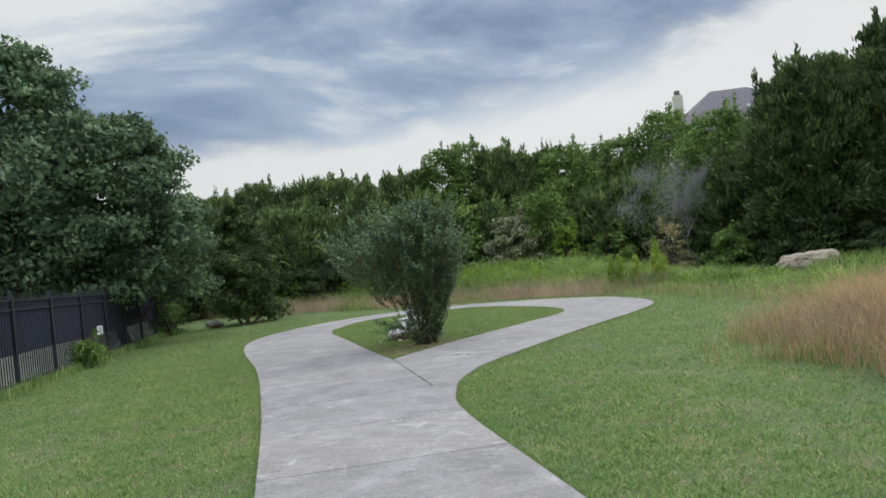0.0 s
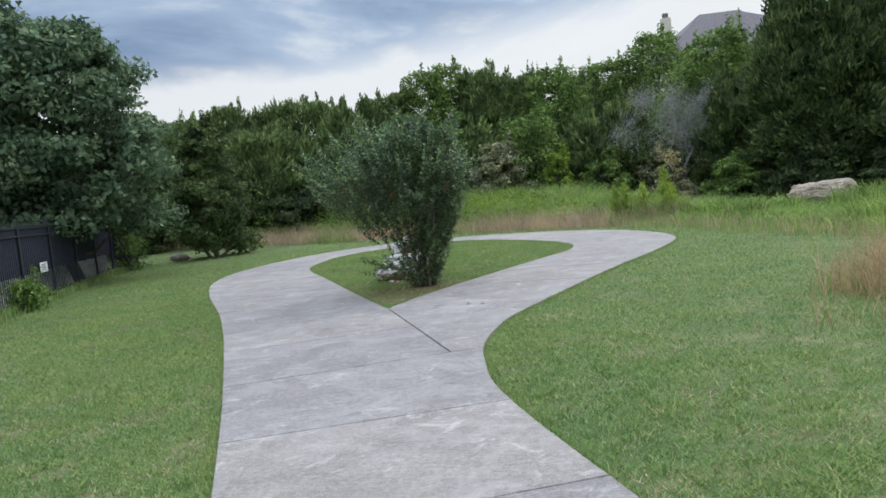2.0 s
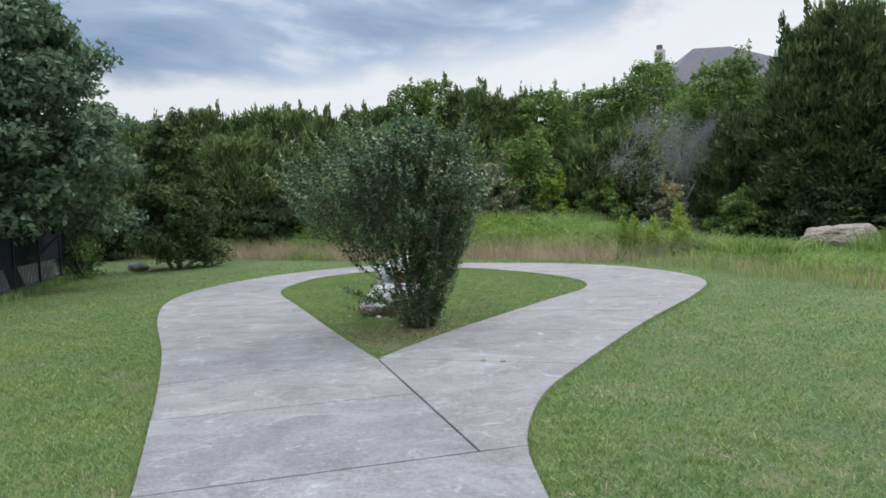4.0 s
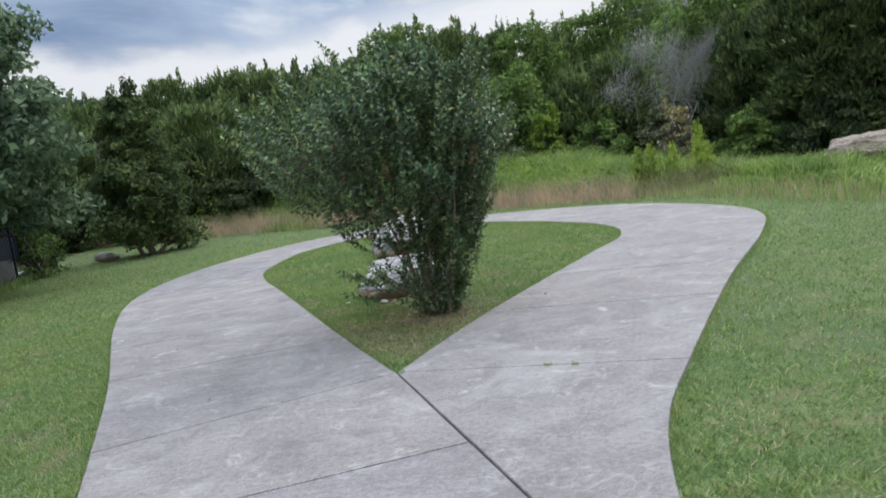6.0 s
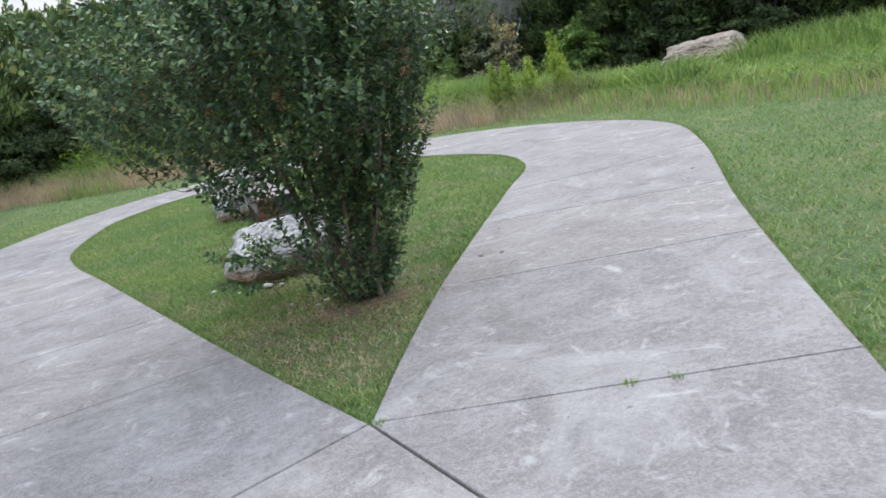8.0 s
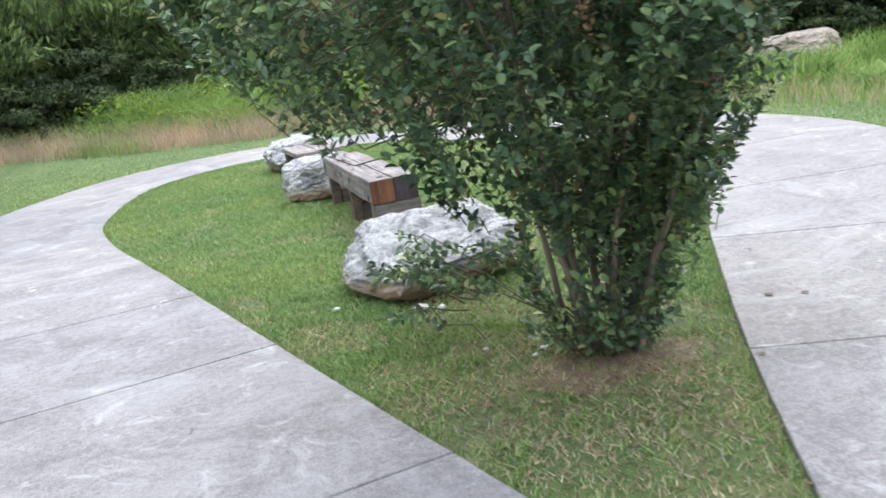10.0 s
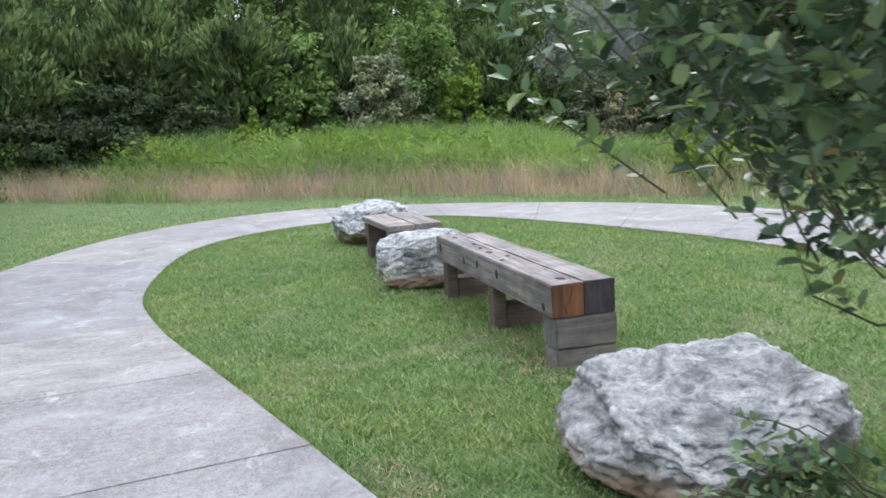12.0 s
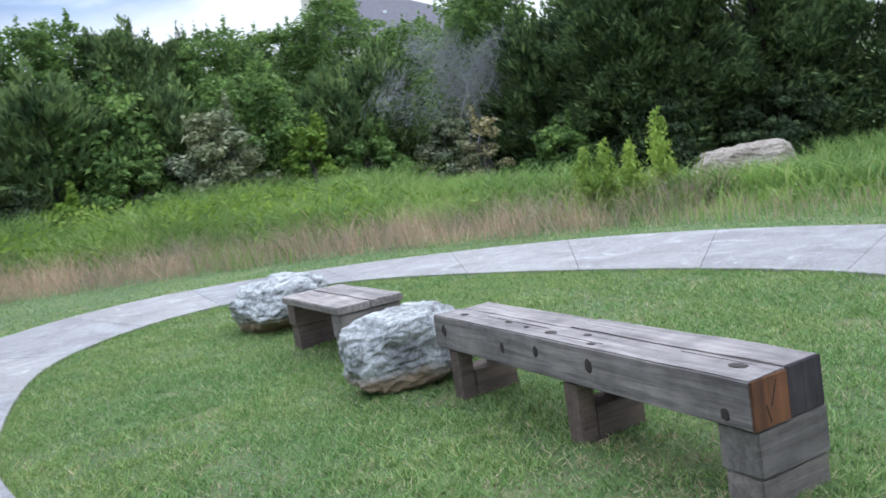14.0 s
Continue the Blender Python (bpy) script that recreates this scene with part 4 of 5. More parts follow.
# tall flowering weeds
for x, y, h in [(8.45, 28.4, 1.85), (7.2, 28.4, 1.35), (7.75, 28.4, 1.25), (6.95, 28.6, 1.25), (8.75, 28.7, 1.2)]:
    t = thing("tall_weed", (x, y, float(ground_height(x, y))), "tall yellow-green weed spire in the meadow", "weed", "tall weeds")
    n = int(640 * h)
    z = rng.uniform(0.15, 1, n) ** 0.8 * h
    spur = rng.integers(0, 14, n)
    a = spur * 2.4 + rng.normal(0, 0.16, n)
    r = 0.38 * (1.05 - z / h) ** 0.7 * rng.uniform(0.1, 1.0, n) + 0.01
    z = np.minimum(z, 0.12 + spur / 13 * h * 0.75 + r * 1.6 + rng.uniform(0, 0.12, n)) + 0.0
    cs = np.stack([r * np.cos(a), r * np.sin(a), z], 1)
    leaves("foliage", cs, np.stack([np.cos(a), np.sin(a), 0.2 + rng.normal(0, 0.5, n)], 1), 0.12, M_SPIRE, t, 0.3)
    tubes("stalk", [(limb((0, 0, -0.05), (0, 0, h * 0.9), 0, 5), 0.012, 0.004)], M_LIME, t, 5)


# ---- stones ----
PEBBLES = [(-0.23, 18.41, 0.07), (0.22, 18.02, 0.13), (0.33, 17.97, 0.08), (0.29, 17.16, 0.05), (0.54, 16.98, 0.07), (0.46, 16.93, 0.05)]


def boulder(name, at, size, seed, mat, label, turn=0.0, cuts=9, undercut=0.25, group="", faces=(), fine=6, slope=(0, 0)):
    bm = bmesh.new()
    bmesh.ops.create_icosphere(bm, subdivisions=fine, radius=1.0)
    r = random.Random(seed)
    planes = []
    for _ in range(cuts):
        n = Vector((r.uniform(-1, 1), r.uniform(-1, 1), r.uniform(-0.3, 0.9))).normalized()
        planes.append((n, r.uniform(0.56, 0.78)))
    planes += [(Vector(n).normalized(), d) for n, d in faces or [((0.06, -0.05, 1), 0.7)]]
    off = Vector((seed * 3.1, seed * 1.7, seed))
    for v in bm.verts:
        p = v.co * (1 + 0.16 * noise.noise(v.co * 1.3 + off))
        for n, d in planes:
            k = p.dot(n) - d
            if k > 0:
                p -= n * k * 0.97
        d = p.normalized()
        rough = noise.fractal(p * 2.4 + off, 0.9, 2.1, 4) * 0.07 - abs(noise.noise(p * 6 + off)) * 0.09 - abs(noise.noise(p * 14 + off)) * 0.05 + noise.noise(p * 30 + off) * 0.012
        v.co = p + d * rough
    lo = min(v.co.z for v in bm.verts)
    hi = max(v.co.z for v in bm.verts)
    x0, x1 = min(v.co.x for v in bm.verts), max(v.co.x for v in bm.verts)
    y0, y1 = min(v.co.y for v in bm.verts), max(v.co.y for v in bm.verts)
    for v in bm.verts:
        z = (v.co.z - lo) / (hi - lo)
        taper = 1 - undercut * max(0.0, 1 - z / 0.45) ** 1.5
        v.co = Vector((((v.co.x - x0) / (x1 - x0) - 0.5) * size[0] * taper, ((v.co.y - y0) / (y1 - y0) - 0.5) * size[1] * taper, z * size[2] * 1.12 - 0.12 * size[2]))
        if v.co.z > 0:
            v.co.z *= 1 + slope[0] * v.co.x / size[0] + slope[1] * v.co.y / size[1]
    for f in bm.faces:
        f.smooth = True
    ob = part(name, bm, mat)
    ob.matrix_world = pose(*at, 0, 0, turn)
    return tagged(ob, label, "boulder", group)


PITTED = "pitted pale grey limestone boulder with rusty underside"
boulder("boulder", (0.52, 18.72, -0.02), (1.3, 1.08, 0.42), 3, M_ROCK, PITTED + " beside the shrub", 8, cuts=7, faces=[((-0.36, -0.36, 0.86), 0.44), ((0.1, 0.1, 1), 0.66), ((-0.95, -0.2, 0.1), 0.7), ((0.1, -1, -0.15), 0.66), ((1, 0.15, 0.05), 0.6), ((0.8, -0.6, 0.1), 0.66)], slope=(0.3, 0.4), group="boulders beside the benches")
boulder("boulder", (0.64, 23.04, -0.02), (1.08, 0.76, 0.48), 8, M_ROCK, "pale grey limestone boulder set between the two timber benches", -12, cuts=8, faces=[((0.05, 0, 1), 0.6), ((-1, -0.15, 0.05), 0.66), ((-0.2, -1, 0.05), 0.64)], undercut=0.12, group="boulders beside the benches")
boulder("boulder", (0.74, 26.2, -0.02), (0.98, 1.3, 0.52), 12, M_ROCK, "dark-pitted grey limestone boulder beside the short timber bench", 5, undercut=0.15, group="boulders beside the benches")
boulder("boulder", (15.35, 32.5, -0.5), (2.8, 1.4, 1.0), 21, M_ROCK_TAN, "long buff limestone boulder in rough grass before the junipers", -55, cuts=5, undercut=0.0, faces=[((-0.05, -0.14, 1), 0.58), ((1, -0.1, 0.14), 0.72), ((0.1, -1, 0.2), 0.6), ((-1, -0.2, 0.25), 0.75)])
boulder("stone", (-8.2, 34.6, -0.04), (0.75, 0.5, 0.32), 5, M_ROCK, "small pale grey stone on the lawn near the fence end", 20, fine=5)
for i, (x, y, s) in enumerate(PEBBLES):
    boulder("pebble", (x, y, -0.015), (s * 0.8, s * 0.55, s * 0.3), 31 + i, M_PEBBLE, "small white limestone pebble lying in the grass", 40 * i, cuts=4, undercut=0, group="loose pebbles", fine=3)


# ---- timber benches ----
def timber(parent, x0, x1, y0, y1, z0, z1, mat, name="timber", label="", seed=0):
    """A squared old timber with softened, uneven edges."""
    bm = bmesh.new()
    box(bm, x0, x1, y0, y1, z0, z1)
    long_axis = 0 if x1 - x0 > y1 - y0 else 1
    bmesh.ops.subdivide_edges(bm, edges=[e for e in bm.edges if abs((e.verts[0].co - e.verts[1].co)[long_axis]) > 0.3], cuts=14)
    bmesh.ops.bevel(bm, geom=[e for e in bm.edges if e.is_manifold and e.calc_face_angle(0) > 0.8], offset=0.007, segments=2, affect="EDGES")
    for v in bm.verts:
        v.co += noise.noise_vector(v.co * 4 + Vector((seed, 0, 0))) * 0.0045
        v.co += noise.noise_vector(v.co * 15 + Vector((seed, 3, 0))) * 0.0025
    return part(name, bm, mat, parent, label)


def knot(parent, x, y, z, r, stretch_y=1.0, facing="side"):
    """A sunken knot or bolt hole: dark oval with a raised rim edge."""
    bm = bmesh.new()
    bmesh.ops.create_uvsphere(bm, u_segments=10, v_segments=6, radius=1.0)
    s = (0.006, r * stretch_y, r) if facing == "side" else (r, r * stretch_y, 0.004)
    for v in bm.verts:
        w = 1 + 0.45 * noise.noise(v.co * 1.6 + Vector((x * 9, y * 7, 0)))
        v.co = Vector((x + v.co.x * s[0] * w, y + v.co.y * s[1] * w, z + v.co.z * s[2] * w))
    part("knot", bm, M_KNOT, parent)


bench = thing("timber_bench", (0.475, 20.105, 0), "long low bench of weathered grey railway timbers on cross blocks", "bench", turn=-1.2)
W, LEN, TOP, DEEP = 0.205, 2.42, 0.487, 0.2
front_beam = timber(bench, 0, W - 0.003, 0, LEN, TOP - DEEP, TOP, M_TIMBER, "seat_beam", "weathered grey timber with dark knots", 1)
back_beam = timber(bench, W + 0.001, 2 * W, 0.012, 1.32, TOP - DEEP - 0.004, TOP + 0.003, M_TIMBER, "seat_beam", "lighter grey weathered timber", 2)
timber(bench, W + 0.001, 2 * W - 0.006, 1.326, LEN - 0.02, TOP - DEEP, TOP - 0.004, M_TIMBER, "seat_beam", "weathered grey timber", 3)
bm = box(bmesh.new(), 0.001, W - 0.004, -0.006, 0.004, TOP - DEEP + 0.002, TOP - 0.002, 0.004)
part("cut_end", bm, M_END_RUST, front_beam, "orange-brown sawn end")
bm = box(bmesh.new(), W + 0.002, 2 * W - 0.001, 0.004, 0.016, TOP - DEEP - 0.002, TOP + 0.001, 0.004)
part("cut_end", bm, M_END_DARK, back_beam, "blackened sawn end")
timber(bench, 0.022, 2 * W + 0.008, 0.004, 0.2, 0.095, TOP - DEEP - 0.004, M_TIMBER_X, "cross_block", "", 0.3)
timber(bench, 0.028, 2 * W + 0.004, 0.012, 0.19, -0.1, 0.091, M_TIMBER_X, "cross_block", "", 5.3)
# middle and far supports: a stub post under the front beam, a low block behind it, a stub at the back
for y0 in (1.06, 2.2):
    timber(bench, 0.02, 0.11, y0, y0 + 0.12, -0.1, TOP - DEEP - 0.004, M_BROWN, "stub_post", "dark brown upright stub", y0)
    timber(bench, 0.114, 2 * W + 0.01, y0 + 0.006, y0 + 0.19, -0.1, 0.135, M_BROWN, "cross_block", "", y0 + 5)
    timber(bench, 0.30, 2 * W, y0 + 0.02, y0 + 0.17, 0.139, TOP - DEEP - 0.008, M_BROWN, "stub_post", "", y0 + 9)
for y, z, r in ((2.3, 0.40, 0.035), (1.66, 0.385, 0.03), (1.35, 0.405, 0.03), (0.93, 0.40, 0.034), (0.13, 0.335, 0.028)):
    knot(front_beam, 0.0, y, z, r, 0.75)
for x, y, r in ((0.1, 2.2, 0.024), (0.12, 1.75, 0.02), (0.09, 1.32, 0.026), (0.15, 1.1, 0.018), (0.13, 0.16, 0.03), (0.05, 0.95, 0.016), (0.1, 1.55, 0.015)):
    knot(front_beam, x, y, TOP + 0.002, r, 1.5, "top")
# drying cracks along the seat
for x, y0, y1 in ((0.17, 0.1, 0.5), (0.075, 0.9, 1.3), (0.14, 1.4, 2.0)):
    bm = box(bmesh.new(), x - 0.0006, x + 0.0008, y0, y1, TOP - 0.01, TOP + 0.0025)
    part("crack", bm, M_KNOT, front_beam if x < W else back_beam)
# splits in the sawn end
for x, z0, z1, lean in ((0.10, 0.37, 0.47, 0.35), (0.09, 0.31, 0.38, -0.25)):
    bm = box(bmesh.new(), -0.0014, 0.0014, -0.0085, 0.0, 0, z1 - z0)
    ob = part("crack", bm, M_KNOT, front_beam)
    ob.matrix_basis = pose(x, 0, z0, 0, math.degrees(lean), 0)
# a white plastic shim hanging under the seat
part("shim", box(bmesh.new(), 0.19, 0.21, 1.05, 1.062, 0.2, 0.284, 0.002), M_SIGN, bench, "white strip")
part("shim", box(bmesh.new(), 0.19, 0.21, 2.18, 2.193, 0.2, 0.284, 0.002), M_SIGN, bench, "white strip")

bench = thing("short_bench", (0.43, 23.84, 0), "short low bench of grey planks on brown timber blocks", "bench", turn=1.0)
for i in range(2):
    timber(bench, 0.001 + i * 0.286, 0.284 + i * 0.286, 0, 1.18, 0.368, 0.428, M_TIMBER, "seat_plank", "weathered grey plank", 11 + i)
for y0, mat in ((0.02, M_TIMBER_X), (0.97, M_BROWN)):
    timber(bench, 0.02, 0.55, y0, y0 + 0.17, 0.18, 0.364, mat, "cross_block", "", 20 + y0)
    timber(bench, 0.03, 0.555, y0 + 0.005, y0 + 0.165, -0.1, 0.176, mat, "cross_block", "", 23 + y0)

# ---- crape myrtle on the island ----
MX, MY = 0.79, 16.84
t = thing("crape_myrtle", (MX, MY, -0.03), "multi-stemmed crape myrtle with glossy dark green leaves on the island lawn", "shrub")
REACH = {"right": ((0, 0.3, 0.6, 1.45, 2.1, 2.6, 2.85), (0.12, 0.32, 0.56, 0.9, 1.0, 0.62, 0.12)),
         "left": ((0, 0.4, 0.8, 1.3, 1.65, 2.05, 2.3, 2.6, 2.85), (0.12, 0.36, 0.85, 1.4, 1.75, 1.8, 1.2, 0.6, 0.12)),
         "across": ((0, 0.4, 0.8, 1.4, 2.1, 2.6, 2.85), (0.12, 0.3, 0.58, 0.98, 1.12, 0.72, 0.15))}


def myrtle_reach(a, z):
    """How far the crown reaches from the root in direction a at height z: a vase, wider on one side."""
    c = math.cos(a)
    return c * c * float(np.interp(z, *REACH["right" if c > 0 else "left"])) + (1 - c * c) * float(np.interp(z, *REACH["across"]))


stem_ends = []
for i in range(12):
    a = i * 2.39996 + 0.4
    z = 1.4 + 0.9 * rng.uniform(0, 1)
    r = myrtle_reach(a, z) * (0.3 + 0.45 * (i % 3) / 2)
    foot = np.array([0.06 * math.cos(a) * (1 + i % 3), 0.05 * math.sin(a) * (1 + i % 3), -0.03])
    tip = np.array([r * math.cos(a), r * math.sin(a), z])
    u = np.linspace(0, 1, 10)[:, None]
    line = foot + (tip - foot) * np.concatenate([u ** 1.2, u ** 1.2, u], 1) + rng.normal(0, 0.014, (10, 3))
    stem_ends.append(line)
    tubes("stem", [(line, rng.uniform(0.015, 0.028), 0.006)], M_BARK, t, 8)
all_stems = np.concatenate(stem_ends)
twigs, shoots = [], []
for i in range(2500):
    a = rng.uniform(0, 6.283)
    z = 0.25 + 2.55 * rng.uniform(0, 1) ** 0.68
    full = myrtle_reach(a, z)
    # branches gather the shoots in sheaves with gaps between them
    sheaf = math.sin(a * 5 + 1.3 * math.sin(z * 2.1)) * math.sin(z * 5.2 + a * 2)
    r = full * (rng.uniform(0.12, 1.0) ** 0.5 * (0.96 + 0.16 * sheaf))
    if z < 0.62 and (math.cos(a) < 0.3 or r < 0.25):
        continue
    if r > 0.35 and (z < 1.3 and math.cos(a - 2.5) > 0.6 or z < 0.85 and math.cos(a - 3.75) > 0.45):
        continue
    if r > 0.75 * full and sheaf < -0.35:
        continue
    tip = np.array([r * math.cos(a), r * math.sin(a), z])
    # shoots point out and up, away from the root
    way = tip * [1.1, 1.1, 0.6] + [0, 0, 0.45] + rng.normal(0, 0.22, 3)
    way /= np.linalg.norm(way)
    length = rng.uniform(0.2, 0.48)
    root = tip - way * length
    twigs.append((limb(root, tip, 0.0, 4), 0.0026, 0.0012))
    shoots.append((root, tip, 0.15, rng.uniform(0.03, 0.042)))
    if i % 5 == 0:
        near_p = all_stems[np.argmin(((all_stems - root) ** 2).sum(1))]
        if np.linalg.norm(near_p - root) < 0.8:
            twigs.append((limb(near_p, root, 0.03, 5), 0.006, 0.003))
# long feathery shoots standing out of the crown, most of them on the wide side
for i in range(170):
    a = i * 2.39996 if i % 2 else 3.14 + rng.normal(0, 0.55)
    z = rng.uniform(1.25, 2.5)
    r = myrtle_reach(a, z) * rng.uniform(0.7, 0.95)
    root = np.array([r * math.cos(a), r * math.sin(a), z - 0.1])
    way = root * [1, 1, 0.2] / max(r, 0.4) + [0, 0, 1.0 + 0.5 * (i % 3)] + rng.normal(0, 0.15, 3)
    tip = root + way / np.linalg.norm(way) * rng.uniform(0.3, 0.55)
    twigs.append((limb(root, tip, 0.0, 4), 0.003, 0.0012))
    shoots.append((root, tip, 0.05, 0.036))
# leafy suckers round the foot
for i in range(34):
    a = rng.uniform(2.4, 6.283)
    root = np.array([0.14 * math.cos(a), 0.12 * math.sin(a), 0])
    tip = root + [0.22 * math.cos(a), 0.2 * math.sin(a), rng.uniform(0.15, 0.5)]
    twigs.append((limb(root, tip, 0.03, 4), 0.004, 0.002))
    shoots.append((root, tip, 0.25, 0.04))
# low branches by the stone, and shoots above the outline
for tip, root in (((-0.68, 1.06, 0.42), (-0.1, 0.1, 0.15)), ((-0.8, 0.85, 0.34), (-0.1, 0.1, 0.1)), ((-0.5, 1.0, 0.3), (-0.1, 0.1, 0.1)), ((-0.35, 0.75, 0.42), (0, 0.1, 0.1)), ((-0.98, 0.45, 0.5), (-0.1, 0, 0.1)),
                  ((-0.72, 0.1, 2.85), (-0.5, 0.1, 1.7)), ((-1.04, 0, 2.62), (-0.7, 0.1, 1.6)), ((-1.75, 0.1, 2.35), (-0.9, 0, 1.5)), ((-1.85, -0.3, 2.2), (-0.9, -0.1, 1.4)), ((-1.6, 0.2, 2.1), (-0.8, 0.1, 1.4)),
                  ((-1.15, 0.85, 1.72), (-0.5, 0.4, 1.4)), ((-1.2, 0.6, 1.9), (-0.5, 0.3, 1.3)), ((0.3, -0.2, 2.9), (0.2, 0, 1.9)), ((0.75, 0.2, 2.8), (0.4, 0, 1.8)), ((-0.2, 0.3, 2.95), (0, 0.1, 1.9))):
    for k in range(3 if tip[2] > 1 else 4):
        tp = np.array(tip) + rng.normal(0, 0.1 if tip[2] < 1 else 0.05, 3) * (k > 0)
        rt = np.array(root) if k == 0 else tp + (np.array(root) - tp) * 0.45 + rng.normal(0, 0.04, 3)
        tw = limb(rt, tp, 0.12 if tip[2] < 1 else 0.03, 6)
        twigs.append((tw, 0.006, 0.002))
        shoots.append((tw[2], tw[-1], 0.0, 0.034))
tagged(tubes("twig", twigs, M_SHOOT, t, 4), kind="stuff")
paired_leaves("crown", shoots, 0.051, M_MYRTLE, t, 0.62)
heads = []
for p0 in ((-0.75, -0.6, 1.5), (-0.35, -0.75, 1.55), (-0.9, 0.1, 1.35), (-0.55, -0.2, 2.2), (0.5, -0.7, 1.6), (-1.1, -0.4, 1.75), (0.1, -0.8, 1.3)):
    heads.append(np.array(p0) + np.stack([rng.normal(0, 0.025, 60), rng.normal(0, 0.025, 60), rng.uniform(-0.08, 0.1, 60)], 1))
heads = np.concatenate(heads)
tagged(leaves("seed_head", heads, rng.normal(0, 1, heads.shape), 0.022, M_RUSTBERRY, t, 0.8), "rusty brown spent seed heads", kind="stuff")
# dry litter under the shrub
p = np.stack([rng.normal(MX - 0.25, 0.5, 700), rng.normal(MY - 0.35, 0.4, 700)], 1)
p = p[inside(ISLAND, p)]
tagged(leaves("leaf_litter", np.stack([p[:, 0], p[:, 1], np.full(len(p), 0.004)], 1), rng.normal(0, 0.25, (len(p), 3)) + [0, 0, 1], 0.026, M_DRY, None, 0.6, fold=True),
       "dry brown leaf litter on the grass under the shrub", "leaf litter", kind="stuff")

# fallen leaves on the concrete, weed tufts in the joint
for i, (x, y) in enumerate(((1.78, 16.88), (1.93, 16.79), (4.11, 17.44), (1.25, 16.28), (4.4, 17.77), (-2.0, 17.0), (-1.2, 14.6))):
    ob = leaves("fallen_leaf", np.zeros((1, 3)), np.array([[0.1, 0.05, 1.0]]), 0.045, M_DRY, None, 0.6, fold=True)
    ob.matrix_world = pose(x, y, 0.006, 0, 0, 50 * i)
    tagged(ob, "small dry brown leaf fallen on the concrete walk", "leaf", "fallen leaves")
for x, y in ((1.34, 13.97), (1.52, 13.87), (0.3, 14.45)):
    q = np.array([x, y]) + rng.normal(0, 0.018, (34, 2))
    tagged(blades("joint_weed", q, 0.035, 0.006, 1.4, M_LAWN, z_extra=0.025), "small green weed tuft growing in a concrete joint", "weed", "joint weeds")

# ---- fence ----
fence = thing("fence", (0, 0, 0), "black steel picket fence with square posts along the lawn", "fence")
post_y = [11.5 + 2.4 * i for i in range(11)]
FH = 1.85


def shared(name, bm, mat):
    me = bpy.data.meshes.new(name)
    bm.to_mesh(me)
    bm.free()
    me.materials.append(mat)
    return me


post_me = shared("post", box(bmesh.new(), -0.032, 0.032, -0.032, 0.032, -0.2, FH + 0.05, 0.004), M_BLACK)
picket_me = shared("picket", box(bmesh.new(), -0.007, 0.007, -0.007, 0.007, 0.07, FH - 0.03), M_BLACK)
for y in post_y:
    ob = new("post", post_me)
    ob.parent = fence
    ob.location = (fence_x(y), y, -0.03)
for a, b in zip(post_y, post_y[1:]):
    for z in (0.16, FH - 0.30, FH - 0.12):
        bm = bmesh.new()
        box(bm, -0.014, 0.014, 0.036, math.hypot(b - a, fence_x(b) - fence_x(a)) - 0.036, z - 0.018, z + 0.018)
        rail = part("rail", bm, M_BLACK, fence)
        rail.matrix_basis = pose(fence_x(a), a, -0.03, 0, 0, math.degrees(math.atan2(fence_x(a) - fence_x(b), b - a)))
    bm = bmesh.new()
    box(bm, -0.030, -0.024, 0.036, math.hypot(b - a, fence_x(b) - fence_x(a)) - 0.036, 0.70, FH - 0.14)
    screen = part("screen", bm, M_SCREEN, fence, "dark navy mesh screen")
    screen.matrix_basis = pose(fence_x(a), a, -0.03, 0, 0, math.degrees(math.atan2(fence_x(a) - fence_x(b), b - a)))
    for k in range(1, 18):
        y = a + (b - a) * k / 18
        ob = new("picket", picket_me)
        ob.parent = fence
        ob.location = (fence_x(y), y, -0.03)
sign = part("sign", box(bmesh.new(), -0.006, 0.006, -0.3, 0.3, -0.115, 0.115, 0.003), M_SIGN)
sign.matrix_world = pose(fence_x(22.7) + 0.022, 22.7, 0.76, 0, 0, 9.4)
tagged(sign, "small white notice fixed to the black fence", "sign")
for z, w in ((0.06, 0.2), (0.02, 0.17), (-0.02, 0.2), (-0.065, 0.12)):
    bm = box(bmesh.new(), 0.006, 0.008, -w, w, z - 0.009, z + 0.009)
    part("line", bm, M_BLACK, sign)
bm = box(bmesh.new(), 0, 0.25, 11, 33.5, -0.2, 0.64, 0.015)
low_wall = part("low_wall", bm, M_PAVING)
for v in low_wall.data.vertices:
    v.co.x += fence_x(v.co.y) - 1.0
tagged(low_wall, "low pale concrete wall behind the black fence", "wall", kind="structure")
paving = part("pavement_2", box(bmesh.new(), -21, -8.6, 8, 36, -0.2, -0.012), M_PAVING)
for v in paving.data.vertices:
    if v.co.x > -10:
        v.co.x = fence_x(v.co.y) - 1.1
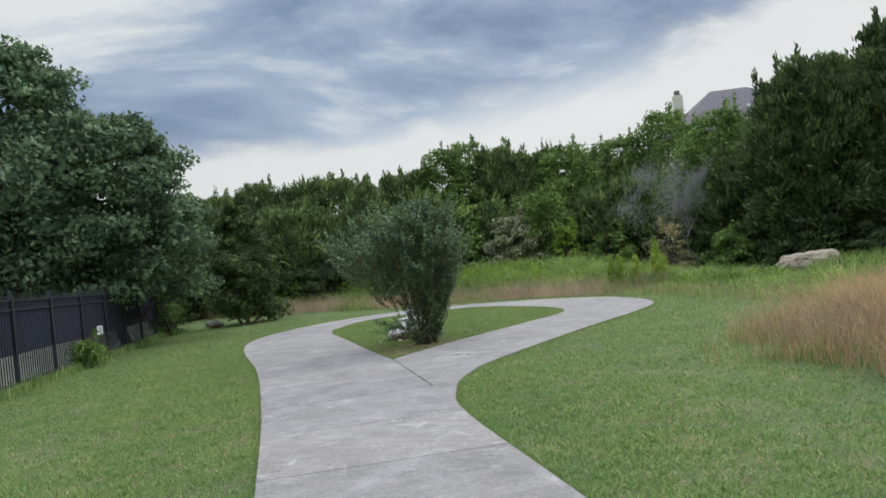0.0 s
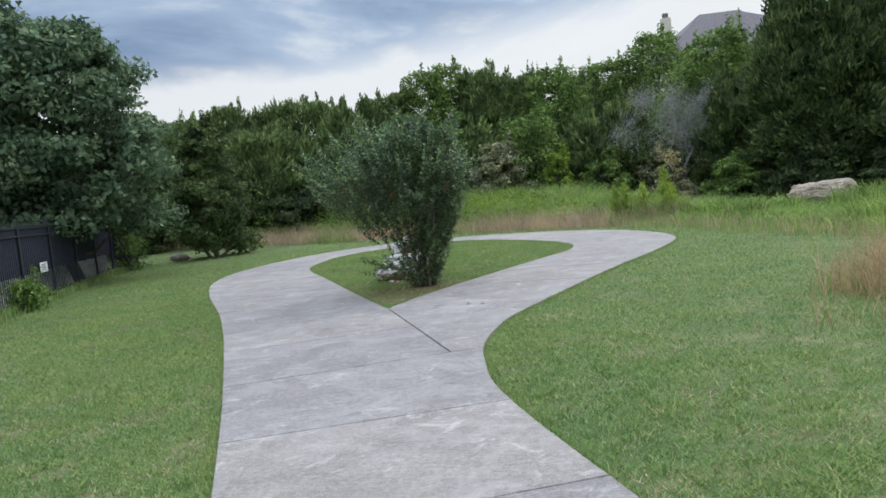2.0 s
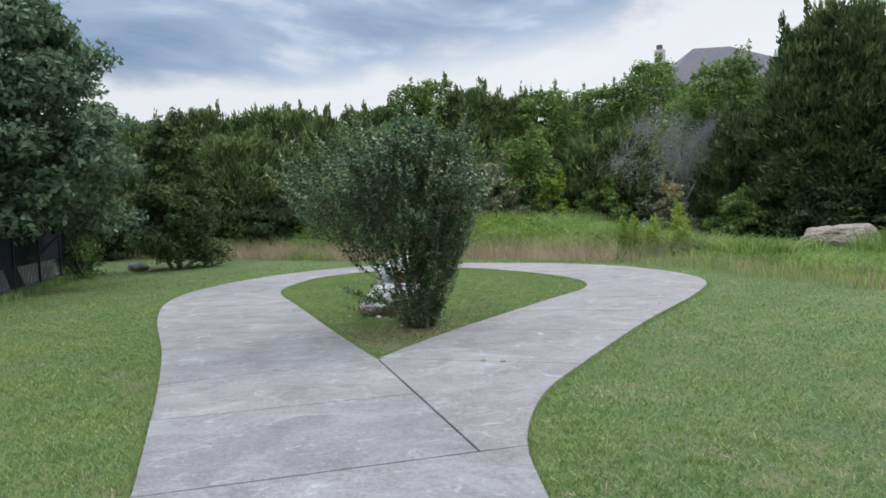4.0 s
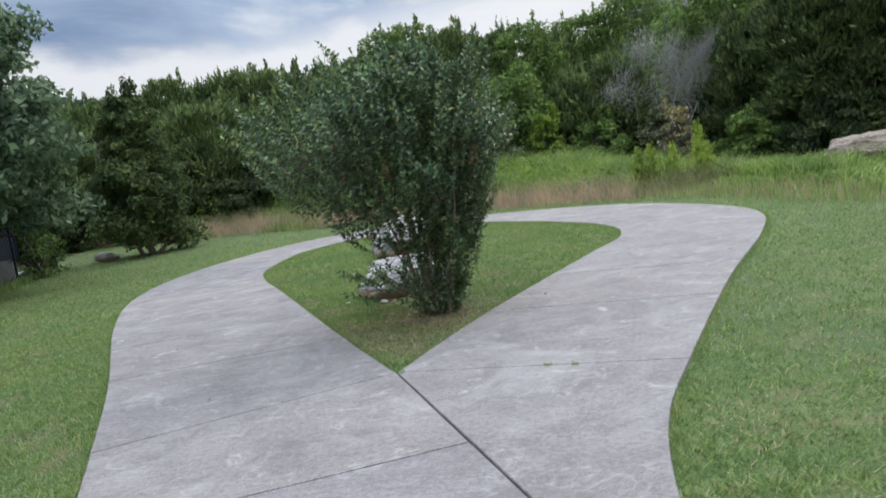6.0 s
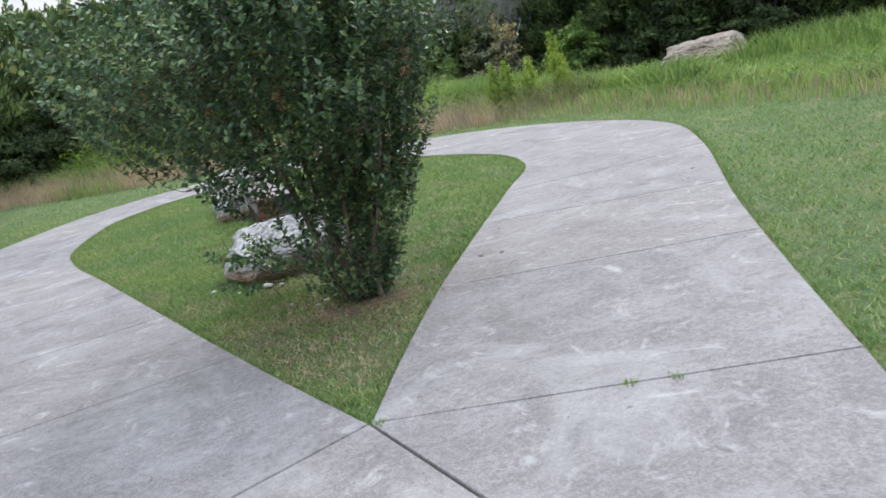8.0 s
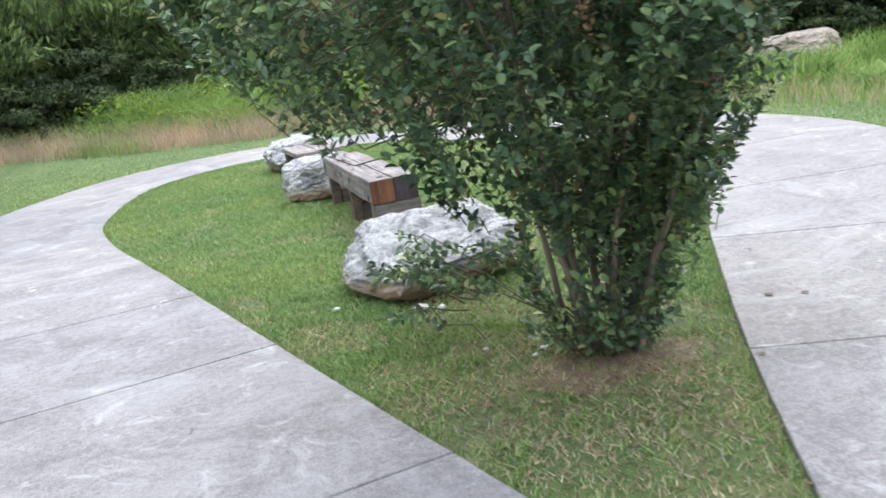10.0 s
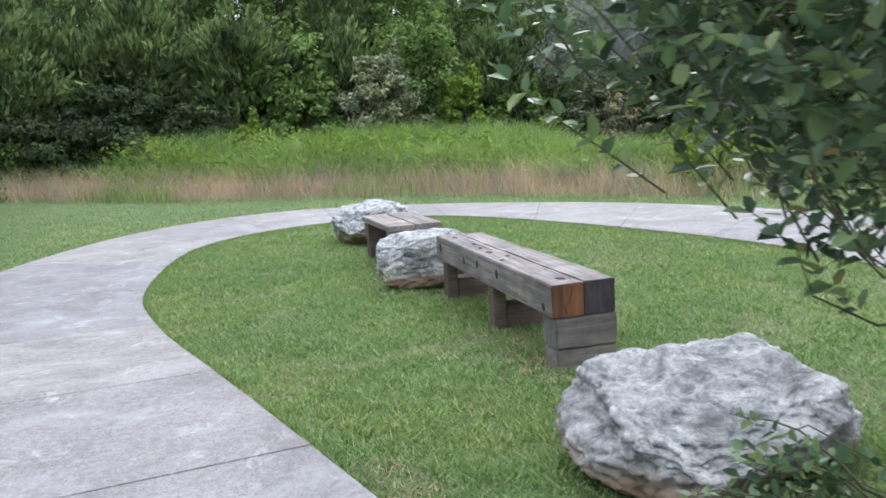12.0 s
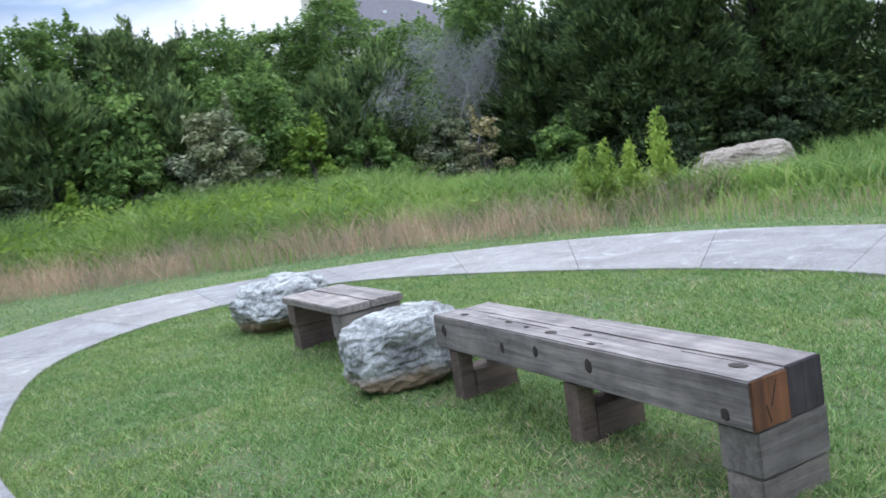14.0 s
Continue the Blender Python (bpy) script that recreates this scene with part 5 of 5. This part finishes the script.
tagged(paving, "pale concrete paving beyond the fence", "pavement", kind="structure")
p = np.stack([fence_x(np.linspace(12, 34, 4200)) + rng.normal(0.05, 0.14, 4200), np.linspace(12, 34, 4200)], 1)
tagged(blades("fence_weeds", p, 0.22, 0.018, 0.8, M_LAWN, bend=True), "untrimmed weeds along the fence foot", "weeds", kind="stuff")
for y, h, s in ((20.4, 0.62, 0.4), (31.6, 1.7, 0.5), (33.4, 1.4, 0.5)):
    tree("fence_shrub", (fence_x(y) + 0.25, y), h, s, 0.03, M_BRIGHT, "green shrub growing against the black fence", "shrub", leaf=0.09, per=1500, count=14, form="scrub", stems=3, group="fence shrubs")

# ---- house on the hill ----
house = thing("house", (38, 92, 0), "cream house with a grey shingled hip roof on the hill", "house")
bm = box(bmesh.new(), -10.5, 10.5, -5.5, 5.5, 7.0, 12.35)
part("wall", bm, M_STUCCO, house)
bm = bmesh.new()
eave = [bm.verts.new(c) for c in ((-11.2, -6.2, 12.4), (11.2, -6.2, 12.4), (11.2, 6.2, 12.4), (-11.2, 6.2, 12.4))]
low = [bm.verts.new(v.co - Vector((0, 0, 0.18))) for v in eave]
r1, r2 = bm.verts.new((-5.0, 0, 17.4)), bm.verts.new((-1.0, 0, 17.5))
for f in ((eave[0], eave[1], r2, r1), (eave[1], eave[2], r2), (eave[2], eave[3], r1, r2), (eave[3], eave[0], r1)):
    bm.faces.new(f)
for i in range(4):
    bm.faces.new((low[i], low[(i + 1) % 4], eave[(i + 1) % 4], eave[i]))
bm.faces.new(low[::-1])
roof = part("roof", bm, M_SHINGLE, house)
part("chimney", box(bmesh.new(), -9.9, -9.0, -3.0, -2.1, 12.0, 16.9, 0.03), M_STUCCO, roof, "cream rendered chimney")
part("chimney_cap", box(bmesh.new(), -9.7, -9.2, -2.8, -2.3, 16.9, 17.4, 0.03), M_SHINGLE, roof)
part("roof_vent", box(bmesh.new(), -2.3, -1.9, -3.2, -2.9, 14.6, 15.15, 0.02), M_SIGN, roof, "white roof vent")
